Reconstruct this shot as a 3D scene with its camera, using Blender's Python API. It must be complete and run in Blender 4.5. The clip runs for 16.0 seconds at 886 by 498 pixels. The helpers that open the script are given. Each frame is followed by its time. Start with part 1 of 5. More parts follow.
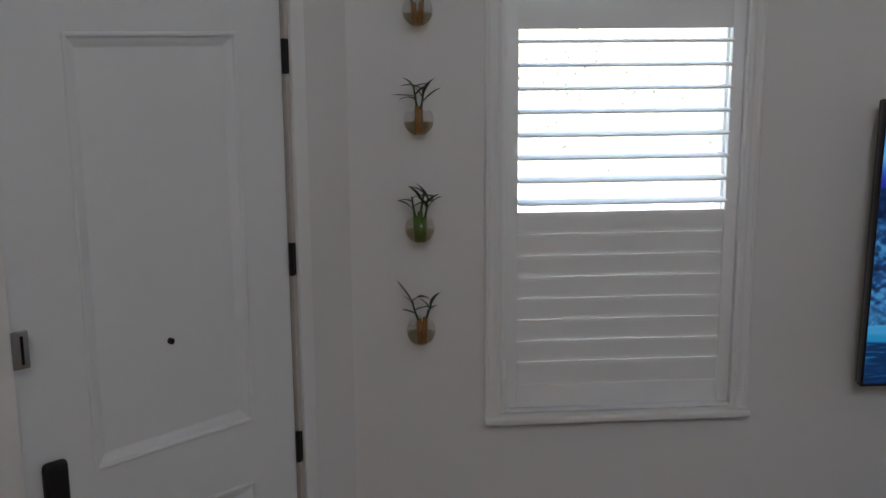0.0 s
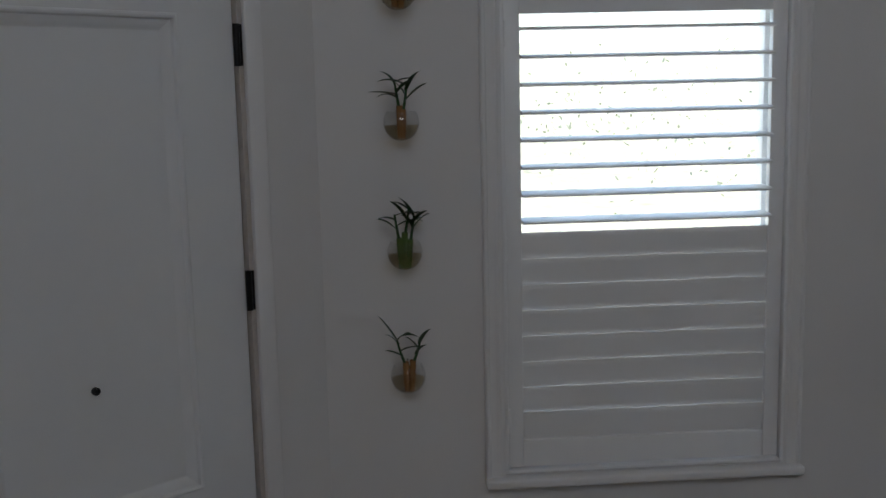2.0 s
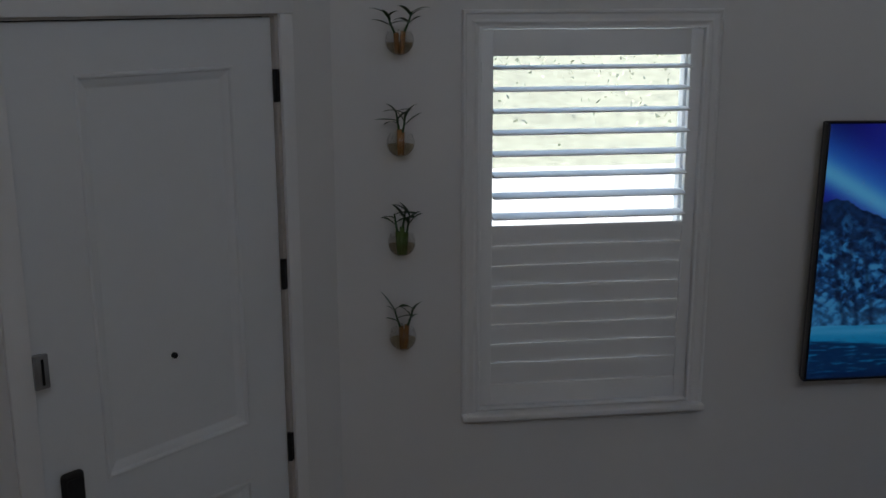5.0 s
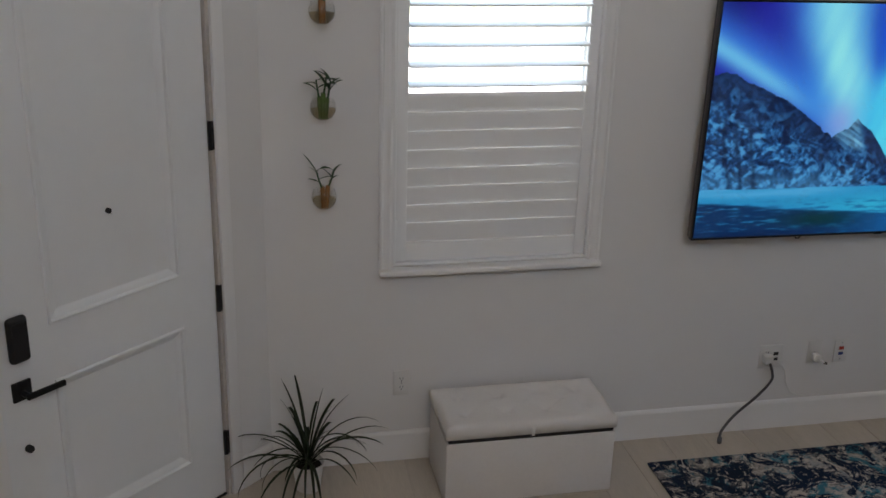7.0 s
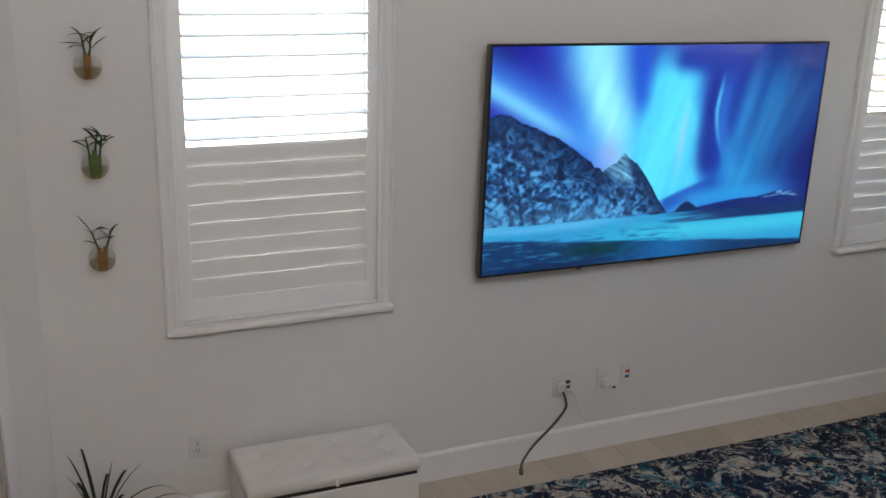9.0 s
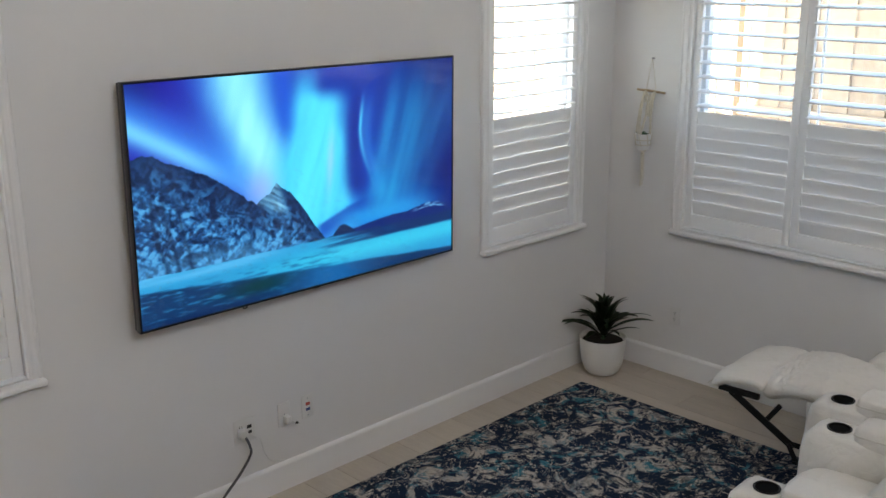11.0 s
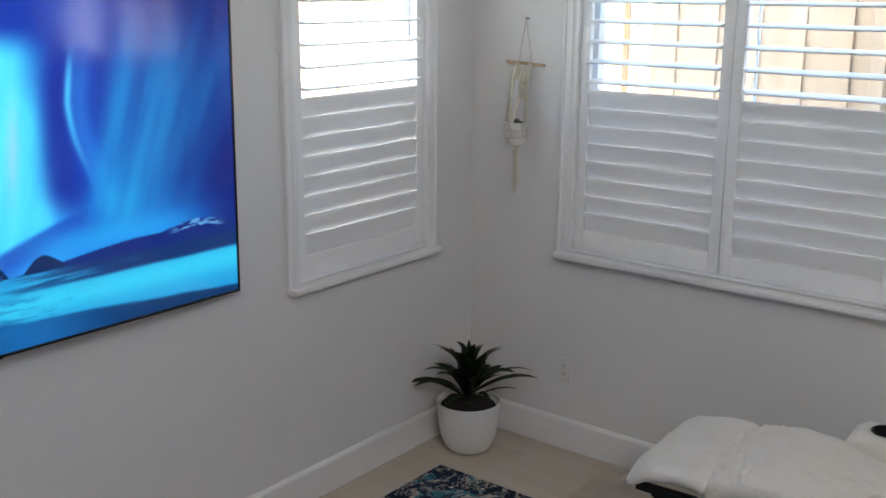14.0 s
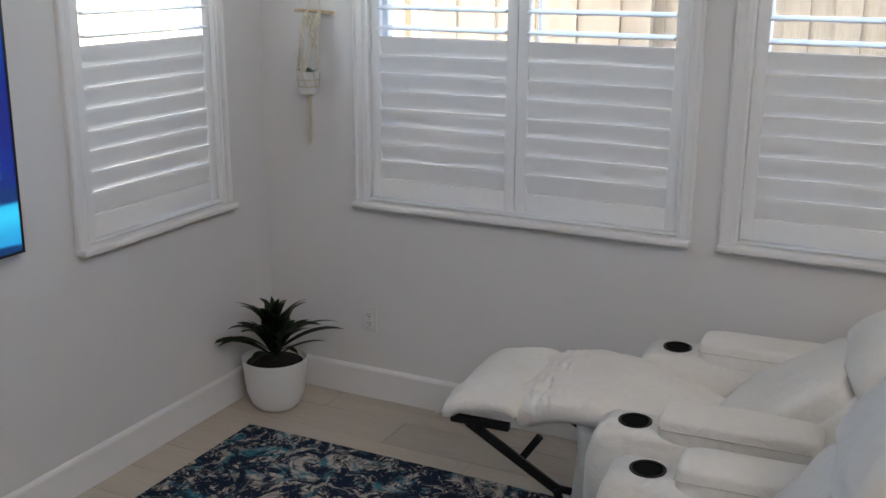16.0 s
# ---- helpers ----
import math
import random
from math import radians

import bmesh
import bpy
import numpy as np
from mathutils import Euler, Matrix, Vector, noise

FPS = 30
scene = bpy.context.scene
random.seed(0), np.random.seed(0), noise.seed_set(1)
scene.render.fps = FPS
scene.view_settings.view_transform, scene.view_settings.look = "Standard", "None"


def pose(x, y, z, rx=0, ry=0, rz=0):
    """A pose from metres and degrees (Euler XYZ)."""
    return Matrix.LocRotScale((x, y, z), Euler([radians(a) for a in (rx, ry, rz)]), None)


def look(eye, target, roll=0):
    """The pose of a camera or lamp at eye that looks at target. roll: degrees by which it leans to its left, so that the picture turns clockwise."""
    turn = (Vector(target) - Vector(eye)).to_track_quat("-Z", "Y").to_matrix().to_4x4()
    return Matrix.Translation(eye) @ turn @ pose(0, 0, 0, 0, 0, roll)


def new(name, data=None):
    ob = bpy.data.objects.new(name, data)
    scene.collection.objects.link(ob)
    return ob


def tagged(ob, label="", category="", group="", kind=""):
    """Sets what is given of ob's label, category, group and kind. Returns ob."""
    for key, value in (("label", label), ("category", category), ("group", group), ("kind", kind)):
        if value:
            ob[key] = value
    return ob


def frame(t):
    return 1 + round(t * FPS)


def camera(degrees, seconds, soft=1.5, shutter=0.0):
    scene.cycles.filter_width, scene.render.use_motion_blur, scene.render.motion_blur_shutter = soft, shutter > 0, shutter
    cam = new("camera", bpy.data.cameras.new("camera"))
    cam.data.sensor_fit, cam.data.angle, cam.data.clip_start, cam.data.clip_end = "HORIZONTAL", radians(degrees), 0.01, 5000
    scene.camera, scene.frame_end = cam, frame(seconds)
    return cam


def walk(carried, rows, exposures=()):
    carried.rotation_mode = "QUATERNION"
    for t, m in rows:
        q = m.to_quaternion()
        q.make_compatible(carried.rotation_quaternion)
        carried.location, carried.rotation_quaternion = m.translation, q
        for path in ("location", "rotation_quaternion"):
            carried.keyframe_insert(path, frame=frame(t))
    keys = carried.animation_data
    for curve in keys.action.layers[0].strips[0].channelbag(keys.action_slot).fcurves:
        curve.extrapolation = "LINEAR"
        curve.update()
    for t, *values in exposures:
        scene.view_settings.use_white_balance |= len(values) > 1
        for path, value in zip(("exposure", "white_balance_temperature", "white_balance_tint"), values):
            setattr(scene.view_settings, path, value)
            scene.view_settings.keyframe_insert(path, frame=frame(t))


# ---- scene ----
cam = camera(46.5, 16.0)
PATH = [
    (0, (-0.408, -3.389, 2.187), (-0.26, -1.435, 1.786), -0.4),
    (0.5, (-0.396, -3.386, 2.216), (-0.262, -1.442, 1.762), -1.2),
    (1, (-0.405, -3.385, 2.183), (-0.264, -1.441, 1.736), -1.7),
    (1.5, (-0.382, -3.133, 2.117), (-0.233, -1.18, 1.712), -1.6),
    (2, (-0.326, -2.853, 2.005), (-0.185, -0.88, 1.705), -1.3),
    (2.5, (-0.32, -2.789, 2.018), (-0.179, -0.815, 1.73), -1.1),
    (3, (-0.345, -2.786, 2.051), (-0.193, -0.807, 1.805), -0.7),
    (3.2, (-0.337, -2.788, 2.054), (-0.192, -0.807, 1.825), -0.9),
    (5.3, (-0.552, -3.772, 2.43), (-0.298, -1.858, 1.907), -0.0),
    (5.5, (-0.549, -3.861, 2.417), (-0.301, -1.955, 1.864), 0.2),
    (6, (-0.57, -3.88, 2.412), (-0.321, -1.999, 1.78), 0.1),
    (6.5, (-0.588, -3.855, 2.433), (-0.304, -1.996, 1.752), 0.5),
    (7, (-0.582, -3.847, 2.431), (-0.184, -2.015, 1.734), 1.7),
    (7.5, (-0.588, -3.83, 2.403), (-0.09, -2.018, 1.72), 1.6),
    (8, (-0.55, -3.843, 2.404), (0.054, -2.047, 1.764), 1.8),
    (8.5, (-0.513, -3.86, 2.41), (0.164, -2.083, 1.789), 1.6),
    (9, (-0.534, -3.844, 2.44), (0.235, -2.099, 1.835), 1.7),
    (9.5, (-0.56, -3.826, 2.46), (0.333, -2.149, 1.836), 3.1),
    (10, (-0.601, -3.797, 2.458), (0.481, -2.221, 1.87), 1.7),
    (10.2, (-0.627, -3.769, 2.465), (0.531, -2.248, 1.879), 1.1),
    (12.3, (0.071, -3.301, 2.232), (1.513, -2.006, 1.739), -0.9),
    (12.5, (0.229, -3.194, 2.198), (1.669, -1.896, 1.708), -1.3),
    (13, (0.574, -2.896, 2.05), (2.045, -1.624, 1.586), -1.0),
    (13.5, (0.756, -2.772, 2.015), (2.249, -1.528, 1.538), -0.7),
    (14, (0.825, -2.728, 1.999), (2.344, -1.527, 1.5), 0.3),
    (14.5, (0.82, -2.709, 1.928), (2.377, -1.55, 1.446), -0.1),
    (15, (0.809, -2.701, 1.958), (2.414, -1.622, 1.447), -0.5),
    (15.5, (0.804, -2.7, 1.952), (2.455, -1.709, 1.411), -0.5),
    (16, (0.785, -2.681, 1.883), (2.515, -1.835, 1.343), 0.3),
]
EXPOSURES = [(0, 2.08, 6950, 9), (0.5, 1.90, 6850, 9), (1.5, 1.72, 6750, 8), (2.0, 1.56, 6650, 7), (2.5, 1.80, 6700, 7), (3.2, 1.50, 6500, 6), (5.5, 1.05, 6500, 7), (6.0, 1.02, 6600, 7), (6.5, 1.92, 6950, 9), (7.0, 2.44, 7200, 9), (8, 2.84, 7350, 9), (9, 2.94, 7350, 9), (10, 3.08, 7350, 8), (12.5, 2.98, 7000, 7), (14, 3.08, 6950, 8), (16, 3.14, 6980, 9)]
walk(cam, [(t, look(eye, target, roll)) for t, eye, target, roll in PATH], EXPOSURES)

# ---- world, sun, large lights ----
XR = 4.480          # inner face of the east wall
YS = -5.2           # inner face of the south wall
XW = -1.52          # inner face of the west wall
HC = 5.2            # height of the unseen ceiling, raised for the lamp's high opening
CX = -0.460          # corner where the entry wall meets the north wall
EA = radians(42)     # turn of the entry wall
EC, ES = math.cos(EA), math.sin(EA)

world = bpy.data.worlds.new("sky")
scene.world = world
world.use_nodes = True
wn = world.node_tree
sky = wn.nodes.new("ShaderNodeTexSky")
sky.sky_type, sky.sun_disc = "NISHITA", False
sky.sun_elevation, sky.sun_rotation = radians(50), radians(267)
wn.links.new(sky.outputs[0], wn.nodes["Background"].inputs[0])
wn.nodes["Background"].inputs[1].default_value = 0.15

sun = new("sun", bpy.data.lights.new("sun", "SUN"))
sun.data.energy, sun.data.angle, sun.data.color = 5.0, radians(0.6), (1.0, 0.95, 0.87)
sun.matrix_basis = look((-10, -0.6, 12), (0, 0, 0))


def fill_lamp(name, m, w, h, power):
    """A warm fill lamp, added behind the viewer in an unseen opening."""
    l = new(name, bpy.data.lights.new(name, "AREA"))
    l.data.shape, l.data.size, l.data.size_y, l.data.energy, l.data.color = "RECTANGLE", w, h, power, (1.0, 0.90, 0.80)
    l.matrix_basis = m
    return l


# made-up source: brightens the room from high up behind the viewer
fill_lamp("high_fill_lamp", look((XR - 4.35, YS + 0.01, 4.22), (2.6, -0.6, 1.0)), 2.8, 1.15, 6.0)

# ---- materials ----


def material(name, colour, rough=0.5, metal=0.0, vary=0.05, scale=8.0, bump=0.0, bump_scale=120.0, tint=None, stretch=(1, 1, 1), spec=0.5, coat=0.0):
    """A painted, woven or moulded surface: two scales of variation in colour, and fine relief."""
    m = bpy.data.materials.new(name)
    m.use_nodes = True
    t = m.node_tree
    b = t.nodes["Principled BSDF"]
    b.inputs["Roughness"].default_value, b.inputs["Metallic"].default_value = rough, metal
    b.inputs["Specular IOR Level"].default_value = spec
    b.inputs["Coat Weight"].default_value = coat
    co = t.nodes.new("ShaderNodeTexCoord")
    mp = t.nodes.new("ShaderNodeMapping")
    mp.inputs["Scale"].default_value = stretch
    t.links.new(co.outputs["Object"], mp.inputs[0])
    n1, n2 = t.nodes.new("ShaderNodeTexNoise"), t.nodes.new("ShaderNodeTexNoise")
    n1.inputs["Scale"].default_value, n1.inputs["Detail"].default_value = scale, 5
    n2.inputs["Scale"].default_value, n2.inputs["Detail"].default_value = scale * 9, 4
    add = t.nodes.new("ShaderNodeMath")
    add.operation = "ADD"
    for n in (n1, n2):
        t.links.new(mp.outputs[0], n.inputs["Vector"])
    t.links.new(n1.outputs["Fac"], add.inputs[0])
    t.links.new(n2.outputs["Fac"], add.inputs[1])
    ramp = t.nodes.new("ShaderNodeValToRGB")
    c2 = tint or tuple(max(0, c * (1 - 2 * vary)) for c in colour)
    ramp.color_ramp.elements[0].position, ramp.color_ramp.elements[1].position = 0.3, 0.7
    ramp.color_ramp.elements[0].color, ramp.color_ramp.elements[1].color = (*c2, 1), (*colour, 1)
    half = t.nodes.new("ShaderNodeMath")
    half.operation, half.inputs[1].default_value = "MULTIPLY", 0.5
    t.links.new(add.outputs[0], half.inputs[0])
    t.links.new(half.outputs[0], ramp.inputs[0])
    t.links.new(ramp.outputs[0], b.inputs["Base Color"])
    if bump:
        n3 = t.nodes.new("ShaderNodeTexNoise")
        n3.inputs["Scale"].default_value, n3.inputs["Detail"].default_value = bump_scale, 3
        t.links.new(mp.outputs[0], n3.inputs["Vector"])
        bp = t.nodes.new("ShaderNodeBump")
        bp.inputs["Strength"].default_value, bp.inputs["Distance"].default_value = bump, 0.002
        t.links.new(n3.outputs["Fac"], bp.inputs["Height"])
        t.links.new(bp.outputs[0], b.inputs["Normal"])
    return m


def glass(name, colour=(1, 1, 1), ior=0.6, rough=0.0, thin=True):
    m = bpy.data.materials.new(name)
    m.use_nodes = True
    t = m.node_tree
    if thin:
        t.nodes.remove(t.nodes["Principled BSDF"])
        tr, gl, mix, lw, pw, ad = (t.nodes.new("ShaderNode" + k) for k in ("BsdfTransparent", "BsdfGlossy", "MixShader", "LayerWeight", "Math", "Math"))
        tr.inputs[0].default_value = (*colour, 1)
        gl.inputs["Roughness"].default_value = rough
        lw.inputs["Blend"].default_value = 0.5
        pw.operation, pw.inputs[1].default_value = "POWER", 4.0
        ad.operation, ad.inputs[1].default_value, ad.inputs[2].default_value = "MULTIPLY_ADD", ior, 0.03
        t.links.new(lw.outputs["Facing"], pw.inputs[0])
        t.links.new(pw.outputs[0], ad.inputs[0])
        t.links.new(ad.outputs[0], mix.inputs[0])
        t.links.new(tr.outputs[0], mix.inputs[1])
        t.links.new(gl.outputs[0], mix.inputs[2])
        t.links.new(mix.outputs[0], t.nodes["Material Output"].inputs[0])
    else:
        b = t.nodes["Principled BSDF"]
        b.inputs["Base Color"].default_value = (*colour, 1)
        b.inputs["Transmission Weight"].default_value, b.inputs["IOR"].default_value, b.inputs["Roughness"].default_value = 1, ior, rough
    return m


PAINT = material("wall_paint", (0.73, 0.715, 0.705), 0.75, vary=0.012, scale=1.3, bump=0.18, bump_scale=160, spec=0.3)
CEIL = material("ceiling_paint", (0.8, 0.79, 0.78), 0.85, vary=0.01, scale=1.1, bump=0.2, bump_scale=90, spec=0.2)
TRIM = material("trim_enamel", (0.80, 0.79, 0.785), 0.38, vary=0.012, scale=2.5, bump=0.04, bump_scale=60)
DOORPAINT = material("door_enamel", (0.78, 0.79, 0.80), 0.42, vary=0.015, scale=2.0, bump=0.06, bump_scale=50)
SHUTTER = material("shutter_enamel", (0.86, 0.86, 0.86), 0.36, vary=0.01, scale=3.0, bump=0.03, bump_scale=40)
BLACK = material("matt_black_metal", (0.012, 0.012, 0.013), 0.42, 0.4, vary=0.15, scale=30, bump=0.05)
BLACKPL = material("black_plastic", (0.010, 0.010, 0.012), 0.28, vary=0.1, scale=20)
STEEL = material("brushed_zinc", (0.42, 0.42, 0.43), 0.38, 0.9, vary=0.12, scale=20, stretch=(1, 1, 0.1))
JAMB = material("primed_jamb_edge", (0.60, 0.55, 0.51), 0.6, vary=0.1, scale=6)
PLATE = material("outlet_plastic", (0.70, 0.685, 0.665), 0.3, vary=0.01, scale=12)
WELL = material("well_disc_black", (0.004, 0.004, 0.004), 0.8, vary=0.1, scale=20, spec=0.1)
SLOT = material("outlet_slot", (0.03, 0.03, 0.03), 0.6)
SEAM = material("seam_thread", (0.69, 0.65, 0.59), 0.7, vary=0.1, scale=40)
LEATHER = material("white_leatherette", (0.79, 0.76, 0.715), 0.5, vary=0.03, scale=6, bump=0.35, bump_scale=220)


def add_creases(m, scale, strength, distance):
    """Soft folds in a stuffed cover, over its fine grain."""
    t = m.node_tree
    b = t.nodes["Principled BSDF"]
    fine = b.inputs["Normal"].links[0].from_node
    n = t.nodes.new("ShaderNodeTexNoise")
    n.inputs["Scale"].default_value, n.inputs["Detail"].default_value, n.inputs["Distortion"].default_value = scale, 3, 0.8
    co = t.nodes.new("ShaderNodeTexCoord")
    t.links.new(co.outputs["Object"], n.inputs["Vector"])
    bp = t.nodes.new("ShaderNodeBump")
    bp.inputs["Strength"].default_value, bp.inputs["Distance"].default_value = strength, distance
    t.links.new(n.outputs["Fac"], bp.inputs["Height"])
    t.links.new(bp.outputs[0], fine.inputs["Normal"])


add_creases(LEATHER, 15, 0.65, 0.014)
LINEN = material("white_tufted_linen", (0.74, 0.71, 0.69), 0.8, vary=0.03, scale=9, bump=0.5, bump_scale=420)
CERAMIC = material("white_glazed_ceramic", (0.77, 0.76, 0.74), 0.3, vary=0.03, scale=14, bump=0.3, bump_scale=130)
SOIL = material("potting_soil", (0.014, 0.010, 0.007), 0.95, vary=0.3, scale=60, bump=1.0, bump_scale=150)
LEAF = material("dark_green_leaf", (0.028, 0.06, 0.022), 0.42, vary=0.3, scale=14, tint=(0.012, 0.03, 0.014))
SPIDER = material("strap_leaf", (0.034, 0.055, 0.022), 0.5, vary=0.3, scale=20, tint=(0.016, 0.03, 0.012))
BAMBOOLEAF = material("bamboo_leaf", (0.04, 0.12, 0.035), 0.42, vary=0.25, scale=22, tint=(0.015, 0.055, 0.018))
BAMBOOSTEM = material("bamboo_stalk", (0.40, 0.20, 0.06), 0.5, vary=0.25, scale=30, tint=(0.22, 0.10, 0.03))
BAMBOOGREEN = material("green_bamboo_stalk", (0.11, 0.19, 0.04), 0.45, vary=0.2, scale=25, tint=(0.06, 0.11, 0.02))
VASEGLASS = glass("vase_glass", (0.985, 0.985, 0.98), 0.5)
WATER = glass("vase_water", (0.93, 0.86, 0.72), 0.15)
ROPE = material("cotton_rope", (0.72, 0.66, 0.55), 0.9, vary=0.12, scale=60, bump=0.8, bump_scale=300)
DOWEL = material("pale_dowel", (0.50, 0.36, 0.22), 0.6, vary=0.15, scale=12, stretch=(1, 1, 1))
GREYCORD = material("grey_braided_cord", (0.10, 0.10, 0.105), 0.55, vary=0.2, scale=90, bump=0.5, bump_scale=400)
WHITECORD = material("white_cord", (0.72, 0.71, 0.69), 0.45)
FENCE = material("cedar_fence", (0.46, 0.35, 0.25), 0.8, vary=0.2, scale=3, stretch=(3, 3, 0.4), bump=0.3, bump_scale=30)
CONCRETE = material("pale_concrete", (0.58, 0.58, 0.57), 0.9, vary=0.08, scale=1.2, bump=0.3, bump_scale=40)
GRASS = material("dry_lawn", (0.42, 0.42, 0.33), 0.9, vary=0.3, scale=5, bump=0.8, bump_scale=60)
STUCCO = material("pale_stucco", (0.66, 0.63, 0.58), 0.9, vary=0.05, scale=2, bump=0.4, bump_scale=90)
VINYL = material("white_vinyl", (0.80, 0.82, 0.83), 0.4, vary=0.01, scale=3)
HEDGE = material("hedge_leaf", (0.42, 0.44, 0.33), 0.6, vary=0.15, scale=4)
PANE = glass("window_glass", (0.97, 0.985, 0.985), 0.6)
BEIGE = material("beige_wall_paint", (0.52, 0.45, 0.37), 0.8, vary=0.03, scale=2, bump=0.15, bump_scale=150)
BLUEPL = material("painted_blue_port", (0.03, 0.06, 0.22), 0.4)
REDPL = material("painted_red_port", (0.42, 0.05, 0.03), 0.4)


def tile_material():
    """Wood-look porcelain: pale beige with long soft grain, a shade of its own per tile."""
    m = material("wood_look_porcelain", (0.56, 0.49, 0.41), 0.36, vary=0.10, scale=3.0, stretch=(7.0, 0.7, 1), bump=0.05, bump_scale=60)
    t = m.node_tree
    b = t.nodes["Principled BSDF"]
    oi = t.nodes.new("ShaderNodeObjectInfo")
    mr = t.nodes.new("ShaderNodeMapRange")
    mr.inputs["To Min"].default_value, mr.inputs["To Max"].default_value = 0.94, 1.05
    t.links.new(oi.outputs["Random"], mr.inputs["Value"])
    hs = t.nodes.new("ShaderNodeHueSaturation")
    link = b.inputs["Base Color"].links[0]
    t.links.new(link.from_socket, hs.inputs["Color"])
    t.links.new(mr.outputs[0], hs.inputs["Value"])
    t.links.new(hs.outputs[0], b.inputs["Base Color"])
    # the grain starts somewhere else on every tile
    mp = [n for n in t.nodes if n.type == "MAPPING"][0]
    sc = t.nodes.new("ShaderNodeVectorMath")
    sc.operation = "SCALE"
    sc.inputs["Scale"].default_value = 40.0
    comb = t.nodes.new("ShaderNodeCombineXYZ")
    for i in range(3):
        t.links.new(oi.outputs["Random"], comb.inputs[i])
    t.links.new(comb.outputs[0], sc.inputs[0])
    t.links.new(sc.outputs[0], mp.inputs["Location"])
    return m


TILE = tile_material()
GROUT = material("grout", (0.52, 0.465, 0.40), 0.9, vary=0.1, scale=30)


def rug_material():
    """Distressed abstract pile: cream ground under navy and teal marbling."""
    m = bpy.data.materials.new("rug_pile")
    m.use_nodes = True
    t = m.node_tree
    b = t.nodes["Principled BSDF"]
    b.inputs["Roughness"].default_value = 0.95
    b.inputs["Specular IOR Level"].default_value = 0.15
    N = t.nodes.new
    co = N("ShaderNodeTexCoord")
    warp = N("ShaderNodeTexNoise")
    warp.inputs["Scale"].default_value, warp.inputs["Detail"].default_value = 2.6, 3
    t.links.new(co.outputs["Object"], warp.inputs["Vector"])
    mixv = N("ShaderNodeMix")
    mixv.data_type = "VECTOR"
    mixv.inputs["Factor"].default_value = 0.16
    t.links.new(co.outputs["Object"], mixv.inputs[4])
    t.links.new(warp.outputs["Color"], mixv.inputs[5])

    def noise_at(scale, detail, rough, dist, off):
        mp = N("ShaderNodeMapping")
        mp.inputs["Location"].default_value = (off, off * 0.7, 0)
        n = N("ShaderNodeTexNoise")
        n.inputs["Scale"].default_value, n.inputs["Detail"].default_value = scale, detail
        n.inputs["Roughness"].default_value, n.inputs["Distortion"].default_value = rough, dist
        t.links.new(mixv.outputs[1], mp.inputs[0])
        t.links.new(mp.outputs[0], n.inputs["Vector"])
        return n.outputs["Fac"]

    def step(sock, a, bb):
        r = N("ShaderNodeMapRange")
        r.inputs["From Min"].default_value, r.inputs["From Max"].default_value = a, bb
        t.links.new(sock, r.inputs["Value"])
        return r.outputs[0]

    def over(base, colour, fac):
        mx = N("ShaderNodeMix")
        mx.data_type = "RGBA"
        if isinstance(base, tuple):
            mx.inputs[6].default_value = (*base, 1)
        else:
            t.links.new(base, mx.inputs[6])
        mx.inputs[7].default_value = (*colour, 1)
        t.links.new(fac, mx.inputs[0])
        return mx.outputs[2]

    def times(a, bsock):
        q = N("ShaderNodeMath")
        q.operation = "MULTIPLY"
        t.links.new(a, q.inputs[0])
        t.links.new(bsock, q.inputs[1])
        return q.outputs[0]

    patch = step(noise_at(1.5, 3, 0.5, 0.4, 51.0), 0.40, 0.60)
    c = over((0.55, 0.48, 0.42), (0.34, 0.34, 0.34), step(noise_at(16, 6, 0.65, 0.4, 3.1), 0.50, 0.60))
    c = over(c, (0.05, 0.20, 0.26), step(noise_at(9.5, 6, 0.66, 0.8, 7.7), 0.50, 0.57))
    c = over(c, (0.13, 0.24, 0.30), step(noise_at(19, 5, 0.65, 0.6, 17.7), 0.57, 0.64))
    c = over(c, (0.010, 0.022, 0.050), step(noise_at(10.5, 8, 0.74, 1.0, 12.3), 0.46, 0.505))
    c = over(c, (0.008, 0.017, 0.034), times(step(noise_at(24, 7, 0.72, 0.9, 21.0), 0.45, 0.52), patch))
    c = over(c, (0.57, 0.51, 0.45), step(noise_at(30, 6, 0.74, 0.8, 33.0), 0.565, 0.61))
    t.links.new(c, b.inputs["Base Color"])
    n3 = N("ShaderNodeTexNoise")
    n3.inputs["Scale"].default_value, n3.inputs["Detail"].default_value = 260, 2
    t.links.new(co.outputs["Object"], n3.inputs["Vector"])
    bp = N("ShaderNodeBump")
    bp.inputs["Strength"].default_value, bp.inputs["Distance"].default_value = 0.7, 0.004
    t.links.new(n3.outputs["Fac"], bp.inputs["Height"])
    t.links.new(bp.outputs[0], b.inputs["Normal"])
    return m


RUG = rug_material()

# ---- building helpers ----


def box(bm, x0, x1, y0, y1, z0, z1, bevel=0.0, seg=2):
    """Adds a box, with its edges rounded by bevel."""
    vs = [bm.verts.new((x, y, z)) for x in (x0, x1) for y in (y0, y1) for z in (z0, z1)]
    fs = [bm.faces.new([vs[i] for i in q]) for q in ((0, 1, 3, 2), (4, 6, 7, 5), (0, 4, 5, 1), (2, 3, 7, 6), (0, 2, 6, 4), (1, 5, 7, 3))]
    if bevel:
        es = list({e for f in fs for e in f.edges})
        bmesh.ops.bevel(bm, geom=es, offset=bevel, segments=seg, profile=0.5, affect="EDGES")
    return bm


def boxed(*a, **k):
    return box(bmesh.new(), *a, **k)


